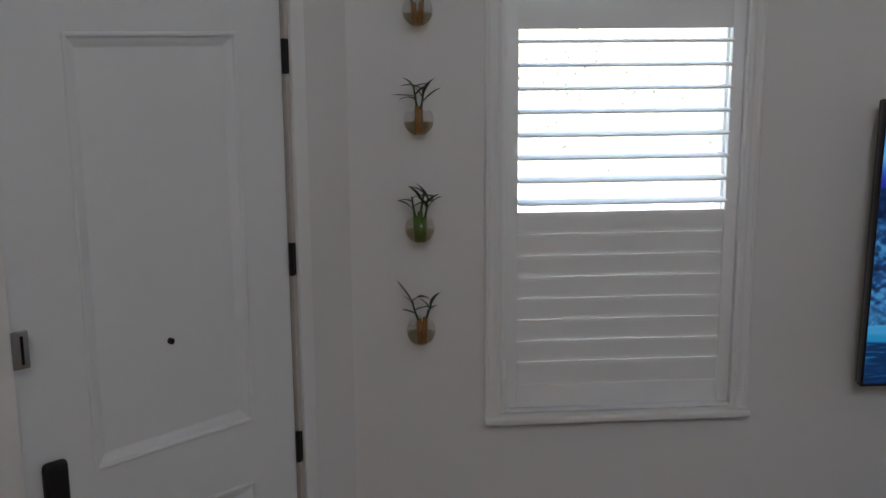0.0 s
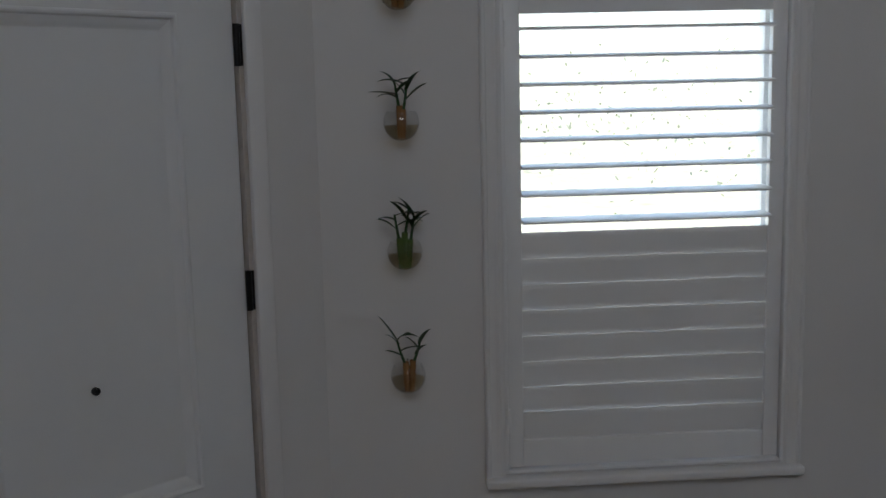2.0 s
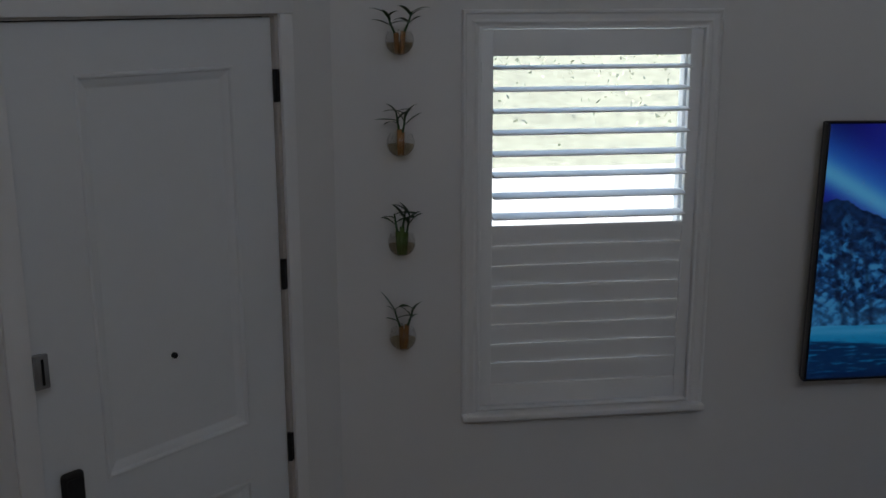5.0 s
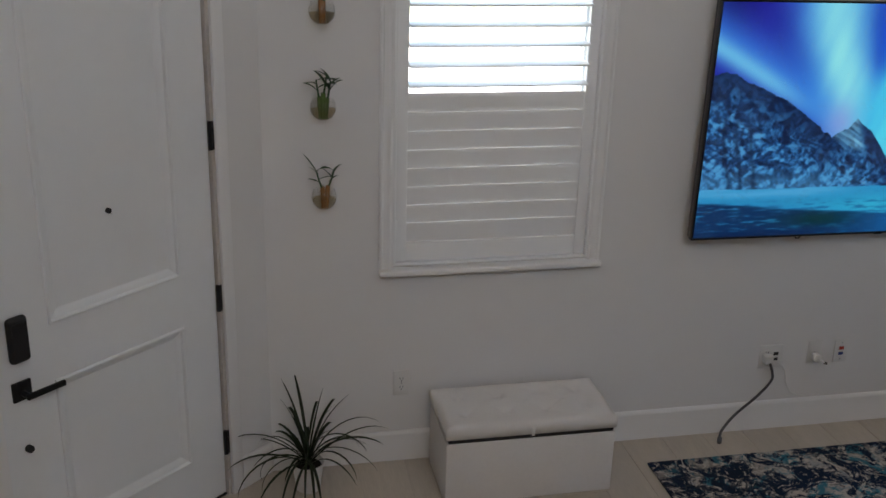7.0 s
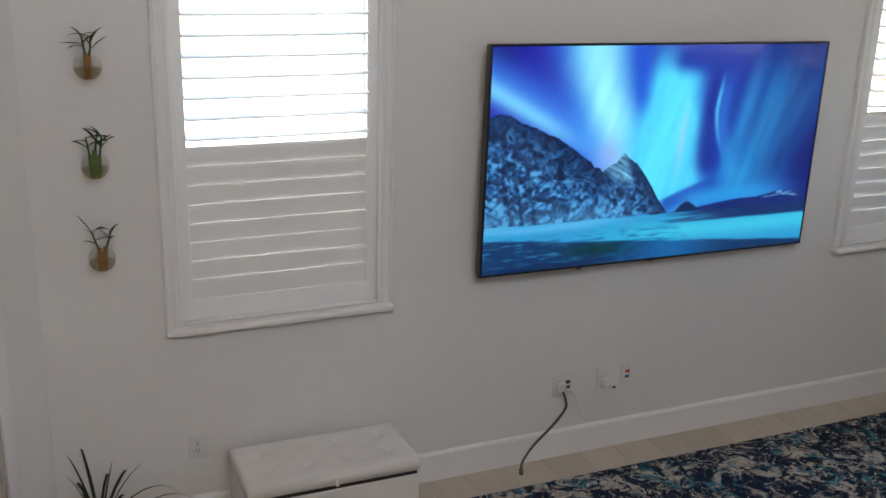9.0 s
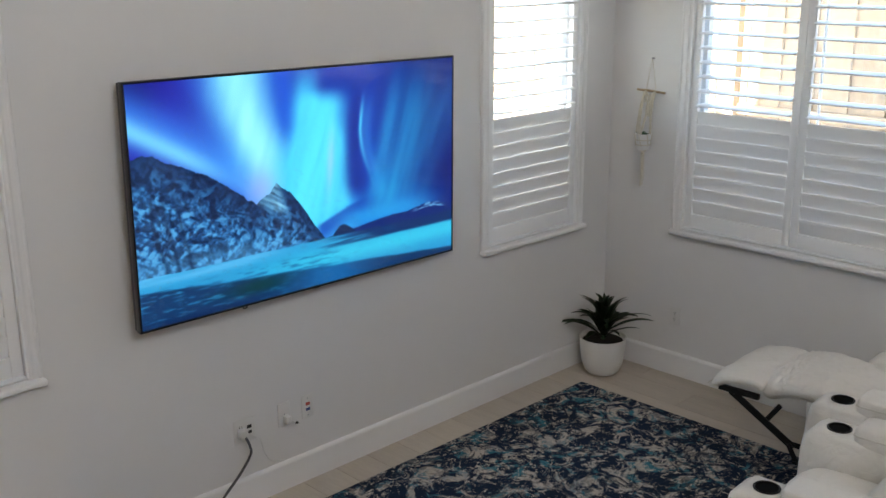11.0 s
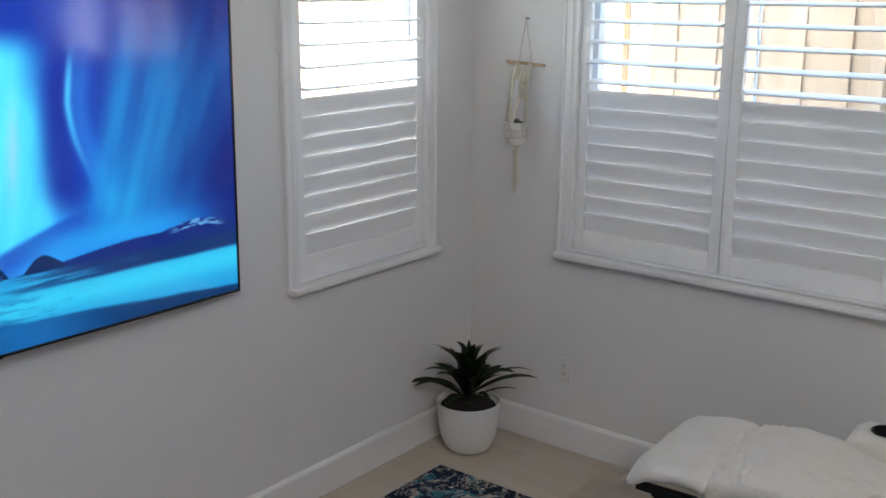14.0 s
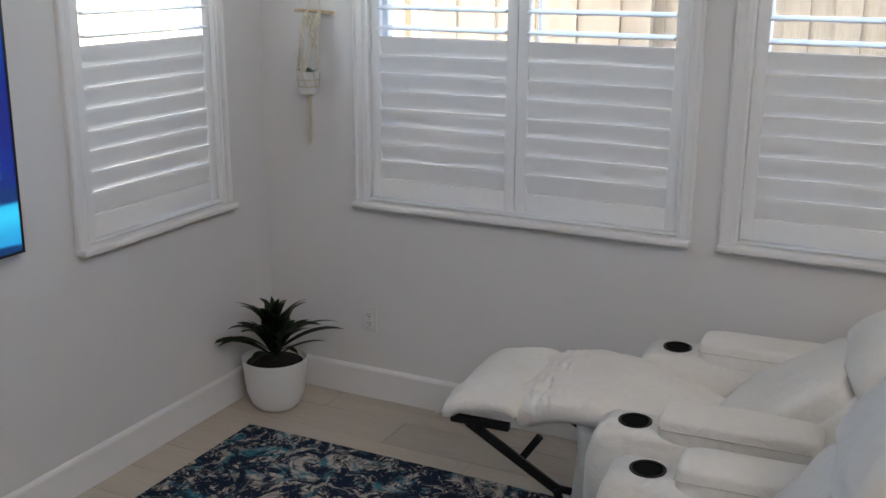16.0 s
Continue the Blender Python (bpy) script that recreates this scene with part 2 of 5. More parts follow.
def lathe(bm, profile, n=32, centre=(0, 0, 0), close=True):
    """Turns a profile of (radius, height) about a vertical axis."""
    rings = []
    for r, z in profile:
        rings.append([bm.verts.new((centre[0] + r * math.cos(2 * math.pi * i / n), centre[1] + r * math.sin(2 * math.pi * i / n), centre[2] + z)) for i in range(n)])
    for a, b in zip(rings, rings[1:]):
        for i in range(n):
            bm.faces.new((a[i], a[(i + 1) % n], b[(i + 1) % n], b[i]))
    if close:
        bm.faces.new(rings[0][::-1])
        bm.faces.new(rings[-1])
    return bm


def tube(bm, pts, radius, n=8, taper=None):
    """Sweeps a round section along points."""
    pts = [Vector(p) for p in pts]
    rings = []
    for i, p in enumerate(pts):
        d = (pts[min(i + 1, len(pts) - 1)] - pts[max(i - 1, 0)]).normalized()
        side = d.cross(Vector((0, 0, 1)))
        if side.length < 0.05:
            side = d.cross(Vector((0, 1, 0)))
        side.normalize()
        up = side.cross(d)
        r = radius * (1 if taper is None else 1 + (taper - 1) * i / (len(pts) - 1))
        rings.append([bm.verts.new(p + r * (side * math.cos(2 * math.pi * k / n) + up * math.sin(2 * math.pi * k / n))) for k in range(n)])
    for a, b in zip(rings, rings[1:]):
        for k in range(n):
            bm.faces.new((a[k], a[(k + 1) % n], b[(k + 1) % n], b[k]))
    bm.faces.new(rings[0][::-1])
    bm.faces.new(rings[-1])
    return bm


def spline(ctrl, n=24):
    """A smooth way through control points."""
    c = [Vector(p) for p in ctrl]
    c = [2 * c[0] - c[1], *c, 2 * c[-1] - c[-2]]
    out = []
    for i in range(1, len(c) - 2):
        for k in range(n):
            u = k / n
            p0, p1, p2, p3 = c[i - 1:i + 3]
            out.append(0.5 * ((2 * p1) + (p2 - p0) * u + (2 * p0 - 5 * p1 + 4 * p2 - p3) * u * u + (3 * p1 - p0 - 3 * p2 + p3) * u ** 3))
    out.append(c[-2])
    return out


def prism(bm, poly, z0, z1):
    """A flat outline of (x, y) raised from z0 to z1."""
    a = [bm.verts.new((x, y, z0)) for x, y in poly]
    b = [bm.verts.new((x, y, z1)) for x, y in poly]
    n = len(poly)
    for i in range(n):
        bm.faces.new((a[i], a[(i + 1) % n], b[(i + 1) % n], b[i]))
    bm.faces.new(a[::-1])
    bm.faces.new(b)
    return bm


def soft_box(bm, x0, x1, y0, y1, z0, z1, power=4.0, nu=20, nv=14, lump=0.0, seed=0):
    """A stuffed, pillow-like block: a rounded box on a fine net, slightly uneven."""
    cx, cy, cz = (x0 + x1) / 2, (y0 + y1) / 2, (z0 + z1) / 2
    hx, hy, hz = (x1 - x0) / 2, (y1 - y0) / 2, (z1 - z0) / 2

    def sgn(v, e):
        return math.copysign(abs(v) ** e, v)

    e = 2 / power
    rows = []
    for j in range(nv + 1):
        ph = -math.pi / 2 + math.pi * j / nv
        row = []
        for i in range(nu):
            th = 2 * math.pi * i / nu
            v = Vector((sgn(math.cos(ph), e) * sgn(math.cos(th), e), sgn(math.cos(ph), e) * sgn(math.sin(th), e), sgn(math.sin(ph), e)))
            p = Vector((cx + hx * v.x, cy + hy * v.y, cz + hz * v.z))
            if lump:
                p += Vector((v.x, v.y, v.z)) * lump * noise.noise(p * 9 + Vector((seed, seed, 0)))
            row.append(p)
        rows.append(row)
    bot, top = bm.verts.new(rows[0][0]), bm.verts.new(rows[-1][0])
    vr = [[bm.verts.new(p) for p in r] for r in rows[1:-1]]
    for a, b in zip(vr, vr[1:]):
        for i in range(nu):
            bm.faces.new((a[i], a[(i + 1) % nu], b[(i + 1) % nu], b[i]))
    for i in range(nu):
        bm.faces.new((bot, vr[0][(i + 1) % nu], vr[0][i]))
        bm.faces.new((top, vr[-1][i], vr[-1][(i + 1) % nu]))
    return bm


def part(name, bm, mat, parent=None, label="", smooth=False, m=None):
    """Links a bmesh as one mesh object, under a thing or a part where one is given."""
    bmesh.ops.recalc_face_normals(bm, faces=bm.faces)
    me = bpy.data.meshes.new(name)
    bm.to_mesh(me)
    bm.free()
    me.materials.append(mat)
    if smooth:
        me.shade_smooth()
        if smooth != "all":
            me.set_sharp_from_angle(angle=radians(40))
    ob = new(name, me)
    if parent:
        ob.parent = parent
    if m is not None:
        ob.matrix_basis = m
    if label:
        tagged(ob, label)
    return ob


def again(ob, name, parent, m):
    """A piece on the mesh of another."""
    o = new(name, ob.data)
    o.parent = parent
    o.matrix_basis = m
    return o


def thing(name, m, label, category, group="", kind=""):
    ob = new(name)
    ob.matrix_basis = m
    return tagged(ob, label, category, group, kind)


# ---- the room ----
T = 0.16            # wall thickness
WIN_Z0, WIN_Z1 = 0.905, 2.318
W1, W2 = 0.0, 3.353          # left ends of the north windows' sills
W3, W4 = -0.477, -2.003      # near ends of the east windows' sills
SW, SW2, DW = 0.915, 0.853, 1.407        # sill lengths, single and double


def wall(name, m, length, holes, mat=PAINT, label="smooth white painted wall", height=HC):
    """A wall along local x from 0, its room face at local y 0 and its thickness behind, with openings (x0, x1, z0, z1)."""
    bm = bmesh.new()
    xs = sorted({0.0, length, *[h for q in holes for h in q[:2]]})
    for a, b in zip(xs, xs[1:]):
        cut = sorted((q[2], q[3]) for q in holes if q[0] <= a + 1e-6 and q[1] >= b - 1e-6)
        z = 0.0
        for z0, z1 in cut:
            if z0 > z:
                box(bm, a, b, 0, T, z, z0)
            z = z1
        if z < height:
            box(bm, a, b, 0, T, z, height)
    bmesh.ops.remove_doubles(bm, verts=bm.verts, dist=1e-5)
    seen, gone = {}, []
    for f in bm.faces:
        k = tuple(round(c, 4) for c in f.calc_center_median())
        if k in seen:
            gone += [f, seen[k]]
        seen[k] = f
    bmesh.ops.delete(bm, geom=gone, context="FACES")
    return tagged(part(name, bm, mat, None, label, m=m), category="wall", kind="structure")


def hole(x, w):
    return (x + 0.046, x + w - 0.043, WIN_Z0, WIN_Z1)


NX = CX - 0.14
wall("wall_north", pose(NX, 0, 0), XR - NX, [hole(W1 - NX, SW), hole(W2 - NX, SW2)])
east = pose(XR, T, 0, 0, 0, -90)
wall("wall_east", east, T - YS, [hole(T - W3, DW), hole(T - W4, DW)])
# entry wall at 42 degrees: local x runs from its far end to the corner
LD = 1.390
ENTRY = pose(CX - LD * EC, -LD * ES, 0, 0, 0, 42)
DS0, DS1, DTOP = 0.250, 1.153, 2.352      # the door's edges, from the corner, and its top
wall("wall_entry", ENTRY, LD + 0.004, [(LD - DS1 - 0.03, LD - DS0 + 0.03, 0.0, DTOP + 0.03)])
ex, ey = CX - LD * EC, -LD * ES
wall("wall_west", pose(ex, YS, 0, 0, 0, 90), ey - YS + 0.12, [], BEIGE, "warm beige painted wall")
# unseen closing wall, its high opening made up for the fill lamp
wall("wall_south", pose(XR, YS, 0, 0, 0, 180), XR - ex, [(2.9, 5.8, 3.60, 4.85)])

outline = [(CX, 0), (ex, ey), (ex, YS), (XR, YS), (XR, 0)]
bm = prism(bmesh.new(), [(CX, T), (ex - T, ey), (ex - T, YS - T), (XR + T, YS - T), (XR + T, T)], HC, HC + 0.2)
tagged(part("ceiling", bm, CEIL, None, "flat white painted ceiling"), category="ceiling", kind="structure")
floor = part("floor", prism(bmesh.new(), [(CX, T - 0.01), (ex - T, ey), (ex - T, YS - T), (XR + T, YS - T), (XR + T, T)], -0.12, -0.0025), GROUT, None, "pale wood-look porcelain tile floor with thin joints")
tagged(floor, category="floor", kind="structure")


def baseboard(name, m, length):
    bm = bmesh.new()
    prof = [(0, 0), (-0.016, 0), (-0.016, 0.128), (-0.012, 0.136), (-0.006, 0.141), (0, 0.142)]
    a = [bm.verts.new((0, y, z)) for y, z in prof]
    b = [bm.verts.new((length, y, z)) for y, z in prof]
    for i in range(len(prof)):
        j = (i + 1) % len(prof)
        bm.faces.new((a[i], a[j], b[j], b[i]))
    bm.faces.new(a)
    bm.faces.new(b[::-1])
    return tagged(part(name, bm, TRIM, None, "white painted baseboard with an eased top edge", m=m), category="baseboard", kind="structure")


baseboard("baseboard", pose(CX + 0.005, 0, 0.001), XR - CX - 0.006)
baseboard("baseboard", pose(XR, -0.017, 0.001, 0, 0, -90), -YS - 0.03)
baseboard("baseboard", ENTRY @ pose(LD - 0.176, 0, 0.001), 0.168)
baseboard("baseboard", ENTRY @ pose(0.02, 0, 0.001), LD - 1.241 - 0.02)

# ---- windows with plantation shutters ----
LZ0, LZ1 = 1.0005, 2.212     # louvre field: bottom and top


def louver_mesh(length):
    """A blade 89 mm wide with an oval section, along local x."""
    bm = bmesh.new()
    n = 16
    a, b = [], []
    for i in range(n):
        th = 2 * math.pi * (i + 0.5) / n
        cs, sn = math.cos(th), math.sin(th)
        y, z = 0.0445 * math.copysign(abs(cs) ** 0.75, cs), 0.0055 * math.copysign(abs(sn) ** 0.6, sn)
        a.append(bm.verts.new((0, y, z)))
        b.append(bm.verts.new((length, y, z)))
    for i in range(n):
        bm.faces.new((a[i], a[(i + 1) % n], b[(i + 1) % n], b[i]))
    bm.faces.new(a[::-1])
    bm.faces.new(b)
    return bm


def shutter_panel(win, x0, x1, hinge_left, tilt, split, shut):
    """A hinged panel: stiles, rails, hinges and two banks of louvres, the upper open, the lower shut."""
    st = 0.044
    yf, yb = 0.008, 0.034
    p = part("shutter_panel", boxed(x0, x0 + st, yf, yb, WIN_Z0 + 0.012, WIN_Z1 - 0.014, bevel=0.003), SHUTTER, win, "white plantation shutter panel, upper louvers open, lower closed", smooth=True)
    part("stile", boxed(x1 - st, x1, yf, yb, WIN_Z0 + 0.012, WIN_Z1 - 0.014, bevel=0.003), SHUTTER, p, smooth=True)
    part("bottom_rail", boxed(x0 + st, x1 - st, yf + 0.002, yb - 0.002, WIN_Z0 + 0.012, LZ0 - 0.004, bevel=0.002), SHUTTER, p, smooth=True)
    part("top_rail", boxed(x0 + st, x1 - st, yf + 0.002, yb - 0.002, LZ1 + 0.002, WIN_Z1 - 0.014, bevel=0.002), SHUTTER, p, smooth=True)
    first = None
    L = x1 - x0 - 2 * st - 0.001
    for i in range(8):
        z = split + (LZ1 - split) / 8 * (i + 0.5)
        m = pose(x0 + st + 0.0005, 0.021, z, -tilt + 0.6 * math.sin(i * 2.3), 0, 0)
        if first is None:
            first = part("louver", louver_mesh(L), SHUTTER, p, smooth=True, m=m)
        else:
            again(first, "louver", p, m)
    for i in range(8):
        z = LZ0 + (split - LZ0) / 8 * (i + 0.5)
        again(first, "louver", p, pose(x0 + st + 0.0005, 0.021, z, -shut + 0.5 * math.sin(i * 1.7 + x0 * 5), 0, 0))
    hx = x0 - 0.004 if hinge_left else x1 + 0.004
    for z in (1.06, 1.56, 2.16):
        bm = tube(bmesh.new(), [(hx, yf - 0.006, z - 0.035), (hx, yf - 0.006, z + 0.035)], 0.0055, 10)
        box(bm, hx - 0.004, hx + 0.012 if hinge_left else hx + 0.004, yf - 0.004, yf + 0.001, z - 0.035, z + 0.035)
        part("hinge", bm, SHUTTER, p, "white painted leaf hinge")
    return p


def moulding(bm, p0, p1, inward, w, prof):
    """A casing strip from p0 to p1 in the plane of the wall; prof: (across, out)."""
    p0, p1, inward = Vector(p0), Vector(p1), Vector(inward)
    d = (p1 - p0).normalized()
    a = [bm.verts.new(p0 + inward * u + d * u + Vector((0, -o, 0))) for u, o in prof]
    b = [bm.verts.new(p1 + inward * u - d * u + Vector((0, -o, 0))) for u, o in prof]
    for i in range(len(prof) - 1):
        bm.faces.new((a[i], a[i + 1], b[i + 1], b[i]))
    a2 = [bm.verts.new(v.co.copy() + Vector((0, -v.co.y + 0.0, 0))) for v in (a[0], a[-1])]
    b2 = [bm.verts.new(v.co.copy() + Vector((0, -v.co.y + 0.0, 0))) for v in (b[0], b[-1])]
    bm.faces.new((a2[0], a[0], b[0], b2[0]))
    bm.faces.new((a[-1], a2[1], b2[1], b[-1]))
    bm.faces.new([*a[::-1], a2[0], a2[1]])
    bm.faces.new([*b, b2[1], b2[0]])
    return bm


CASING = [(0.0, 0.0), (0.0, 0.016), (0.005, 0.021), (0.011, 0.021), (0.016, 0.015), (0.031, 0.013), (0.036, 0.016), (0.043, 0.016), (0.049, 0.010), (0.057, 0.009), (0.057, 0.0)]


def window(name, m, width, panels, hinges, muntins, tilt, split, shut, label):
    """A window with its casing, sill, shutters and the sash outside them. Local x along the wall, the room at y < 0."""
    win = thing(name, m, label, "window", kind="structure")
    zb, zt = 0.898, 2.374
    x0, x1 = -0.011, width + 0.007
    for nm, p0, p1, inw in (("casing", (x0, 0, zb - 0.058), (x0, 0, zt), (1, 0, 0)), ("casing", (x1, 0, zb - 0.058), (x1, 0, zt), (-1, 0, 0)), ("casing", (x0, 0, zt), (x1, 0, zt), (0, 0, -1))):
        bm = moulding(bmesh.new(), p0, p1, inw, 0.058, CASING)
        if nm == "casing" and inw[2] == 0:
            bmesh.ops.bisect_plane(bm, geom=bm.verts[:] + bm.edges[:] + bm.faces[:], plane_co=(0, 0, zb), plane_no=(0, 0, -1), clear_outer=True)
        part(nm, bm, TRIM, win, smooth=True)
    bm = boxed(-0.012, width + 0.010, -0.048, 0.02, 0.872, 0.898, bevel=0.007, seg=3)
    box(bm, 0.002, width - 0.004, -0.022, -0.001, 0.862, 0.873, bevel=0.004)
    part("window_sill", bm, TRIM, win, "white painted sill with a rounded nose", smooth=True)
    # inner frame that carries the shutters
    a, b = 0.046, width - 0.043
    for q in ((a, a + 0.010, WIN_Z0, WIN_Z1), (b - 0.010, b, WIN_Z0, WIN_Z1)):
        part("shutter_frame", boxed(q[0], q[1], -0.010, 0.045, q[2], q[3], bevel=0.002), SHUTTER, win, smooth=True)
    part("shutter_frame", boxed(a + 0.010, b - 0.010, -0.008, 0.045, WIN_Z1 - 0.009, WIN_Z1, bevel=0.002), SHUTTER, win, smooth=True)
    part("shutter_frame", boxed(a + 0.010, b - 0.010, -0.008, 0.045, WIN_Z0, WIN_Z0 + 0.008, bevel=0.002), SHUTTER, win, smooth=True)
    w = (b - a - 0.020 - 0.002 * (panels + 1)) / panels
    for i in range(panels):
        s = a + 0.010 + 0.002 + i * (w + 0.002)
        shutter_panel(win, s, s + w, hinges[i], tilt, split, shut)
    # sash and glass near the outer face
    yo = 0.095
    bm = bmesh.new()
    for q in ((a, a + 0.045, WIN_Z0, WIN_Z1), (b - 0.045, b, WIN_Z0, WIN_Z1), (a + 0.045, b - 0.045, WIN_Z0, WIN_Z0 + 0.05), (a + 0.045, b - 0.045, WIN_Z1 - 0.05, WIN_Z1)):
        box(bm, q[0], q[1], yo, yo + 0.05, q[2], q[3], bevel=0.003)
    part("window_frame", bm, VINYL, win, "white vinyl sash frame")
    for u in muntins:
        xm = a + (b - a) * u
        part("muntin", boxed(xm - 0.004, xm + 0.004, yo + 0.014, yo + 0.036, WIN_Z0 + 0.05, WIN_Z1 - 0.05, bevel=0.002), VINYL, win)
    g = part("pane", boxed(a + 0.04, b - 0.04, yo + 0.022, yo + 0.028, WIN_Z0 + 0.045, WIN_Z1 - 0.045), PANE, win, "clear window glass")
    g.visible_shadow = False
    return win


SINGLE = "white cased window with plantation shutters, upper louvers open"
window("window_1", pose(W1, 0, 0), SW, 1, [True], [], -3, 1.602, 80, SINGLE)
window("window_2", pose(W2, 0, 0), SW2, 1, [False], [], -4, 1.586, 77.5, SINGLE)
DOUBLE = "wide white cased window with two plantation shutter panels"
window("window_3", pose(XR, W3, 0, 0, 0, -90), DW, 2, [True, False], [0.535], -6, 1.580, 73, DOUBLE)
window("window_4", pose(XR, W4, 0, 0, 0, -90), DW, 2, [True, False], [0.535], -6, 1.580, 73, DOUBLE)

# ---- outside ----
ground = part("ground", prism(bmesh.new(), [(-400, -400), (400, -400), (400, 400), (-400, 400)], -0.6, -0.16), CONCRETE, None, "pale sunlit concrete ground round the house")
tagged(ground, category="ground", kind="structure")
# out of view; added to block the sun from above
roof = part("roof", boxed(-3.2, XR + 0.5, YS - 0.8, 0.55, HC + 0.21, HC + 0.4), STUCCO, None, "unseen roof slab added over the room to keep the sun out")
tagged(roof, category="roof", kind="structure")

rng = random.Random(4)


def fence(name, m, length, height, label):
    """A cedar fence: rails, posts and boards with small gaps."""
    f = thing(name, m, label, "fence")
    first = post = None
    n = int(length / 0.15)
    for i in range(n):
        mm = pose(i * 0.15, (i % 2) * 0.02, 0, 0, 0, 0)
        if first is None:
            first = part("board", boxed(0, 0.153, 0, 0.018, -0.15, height, bevel=0.003), FENCE, f, m=mm)
        else:
            again(first, "board", f, mm)
    for i in range(int(length / 1.8) + 1):
        mm = pose(i * 1.8, -0.10, 0)
        if post is None:
            post = part("post", boxed(0, 0.09, 0, 0.09, -0.15, height + 0.05, bevel=0.004), FENCE, f, m=mm)
        else:
            again(post, "post", f, mm)
    for z in (0.3, 1.1, height - 0.25):
        part("rail", boxed(0, n * 0.15, -0.035, -0.001, z, z + 0.085, bevel=0.003), FENCE, f)
    return f


fence("garden_fence", pose(XR + 3.1, 4.6, 0, 0, 0, -90), 11.4, 2.55, "tall cedar board fence in full sun")


def arbour():
    """Two posts with a beam and a brace beyond the entry window."""
    a = thing("wooden_arbor", pose(0.02, 2.6, 0), "weathered cedar arbor posts with a crossbeam", "arbor")
    for x in (0.0, -0.55):
        part("post", boxed(x, x + 0.10, 0, 0.10, -0.16, 2.15, bevel=0.006), FENCE, a)
    part("beam", boxed(-0.75, 0.3, 0.101, 0.15, 1.88, 2.0, bevel=0.006), FENCE, a)
    part("beam", boxed(-0.75, 0.3, -0.05, -0.001, 1.5, 1.58, bevel=0.006), FENCE, a)
    return a


arbour()

# a bank of dry grass and shrubs beyond the street
bm = bmesh.new()
cols = 60
grid = []
for j in range(10):
    row = []
    for i in range(cols + 1):
        x, y = -40 + 80 * i / cols, 12 + j * 2.2
        z = -0.17 + 0.42 * j + 0.5 * noise.noise(Vector((x * 0.3, y * 0.3, 0))) * min(1, j)
        row.append(bm.verts.new((x, y, z)))
    grid.append(row)
for a, b in zip(grid, grid[1:]):
    for i in range(cols):
        bm.faces.new((a[i], a[i + 1], b[i + 1], b[i]))
bank = part("bank", bm, GRASS, None, "dry grassy bank across the street", smooth="all")
tagged(bank, category="ground", kind="structure")
verts, faces = [], []
for k in range(4200):
    x, y = rng.uniform(-16, 18), rng.uniform(12.5, 20)
    cl = noise.noise(Vector((x * 0.45, y * 0.45, 3.3)))
    if cl < 0.02:
        continue
    z = 0.19 * (y - 12) + rng.uniform(0, 1.5) * cl * 3
    c = Vector((x, y, z))
    d1 = Vector((rng.gauss(0, 1), rng.gauss(0, 1), rng.gauss(0, 1))).normalized() * rng.uniform(0.025, 0.06)
    d2 = Vector((rng.gauss(0, 1), rng.gauss(0, 1), rng.gauss(0, 1))).normalized() * rng.uniform(0.02, 0.04)
    i = len(verts)
    verts += [c - d1, c + d2, c + d1, c - d2]
    faces.append((i, i + 1, i + 2, i + 3))
me = bpy.data.meshes.new("shrubs")
me.from_pydata([tuple(v) for v in verts], [], faces)
me.materials.append(HEDGE)
tagged(new("shrubs", me), "loose green shrubs on the bank", "shrubs", kind="stuff")

# ---- front door ----


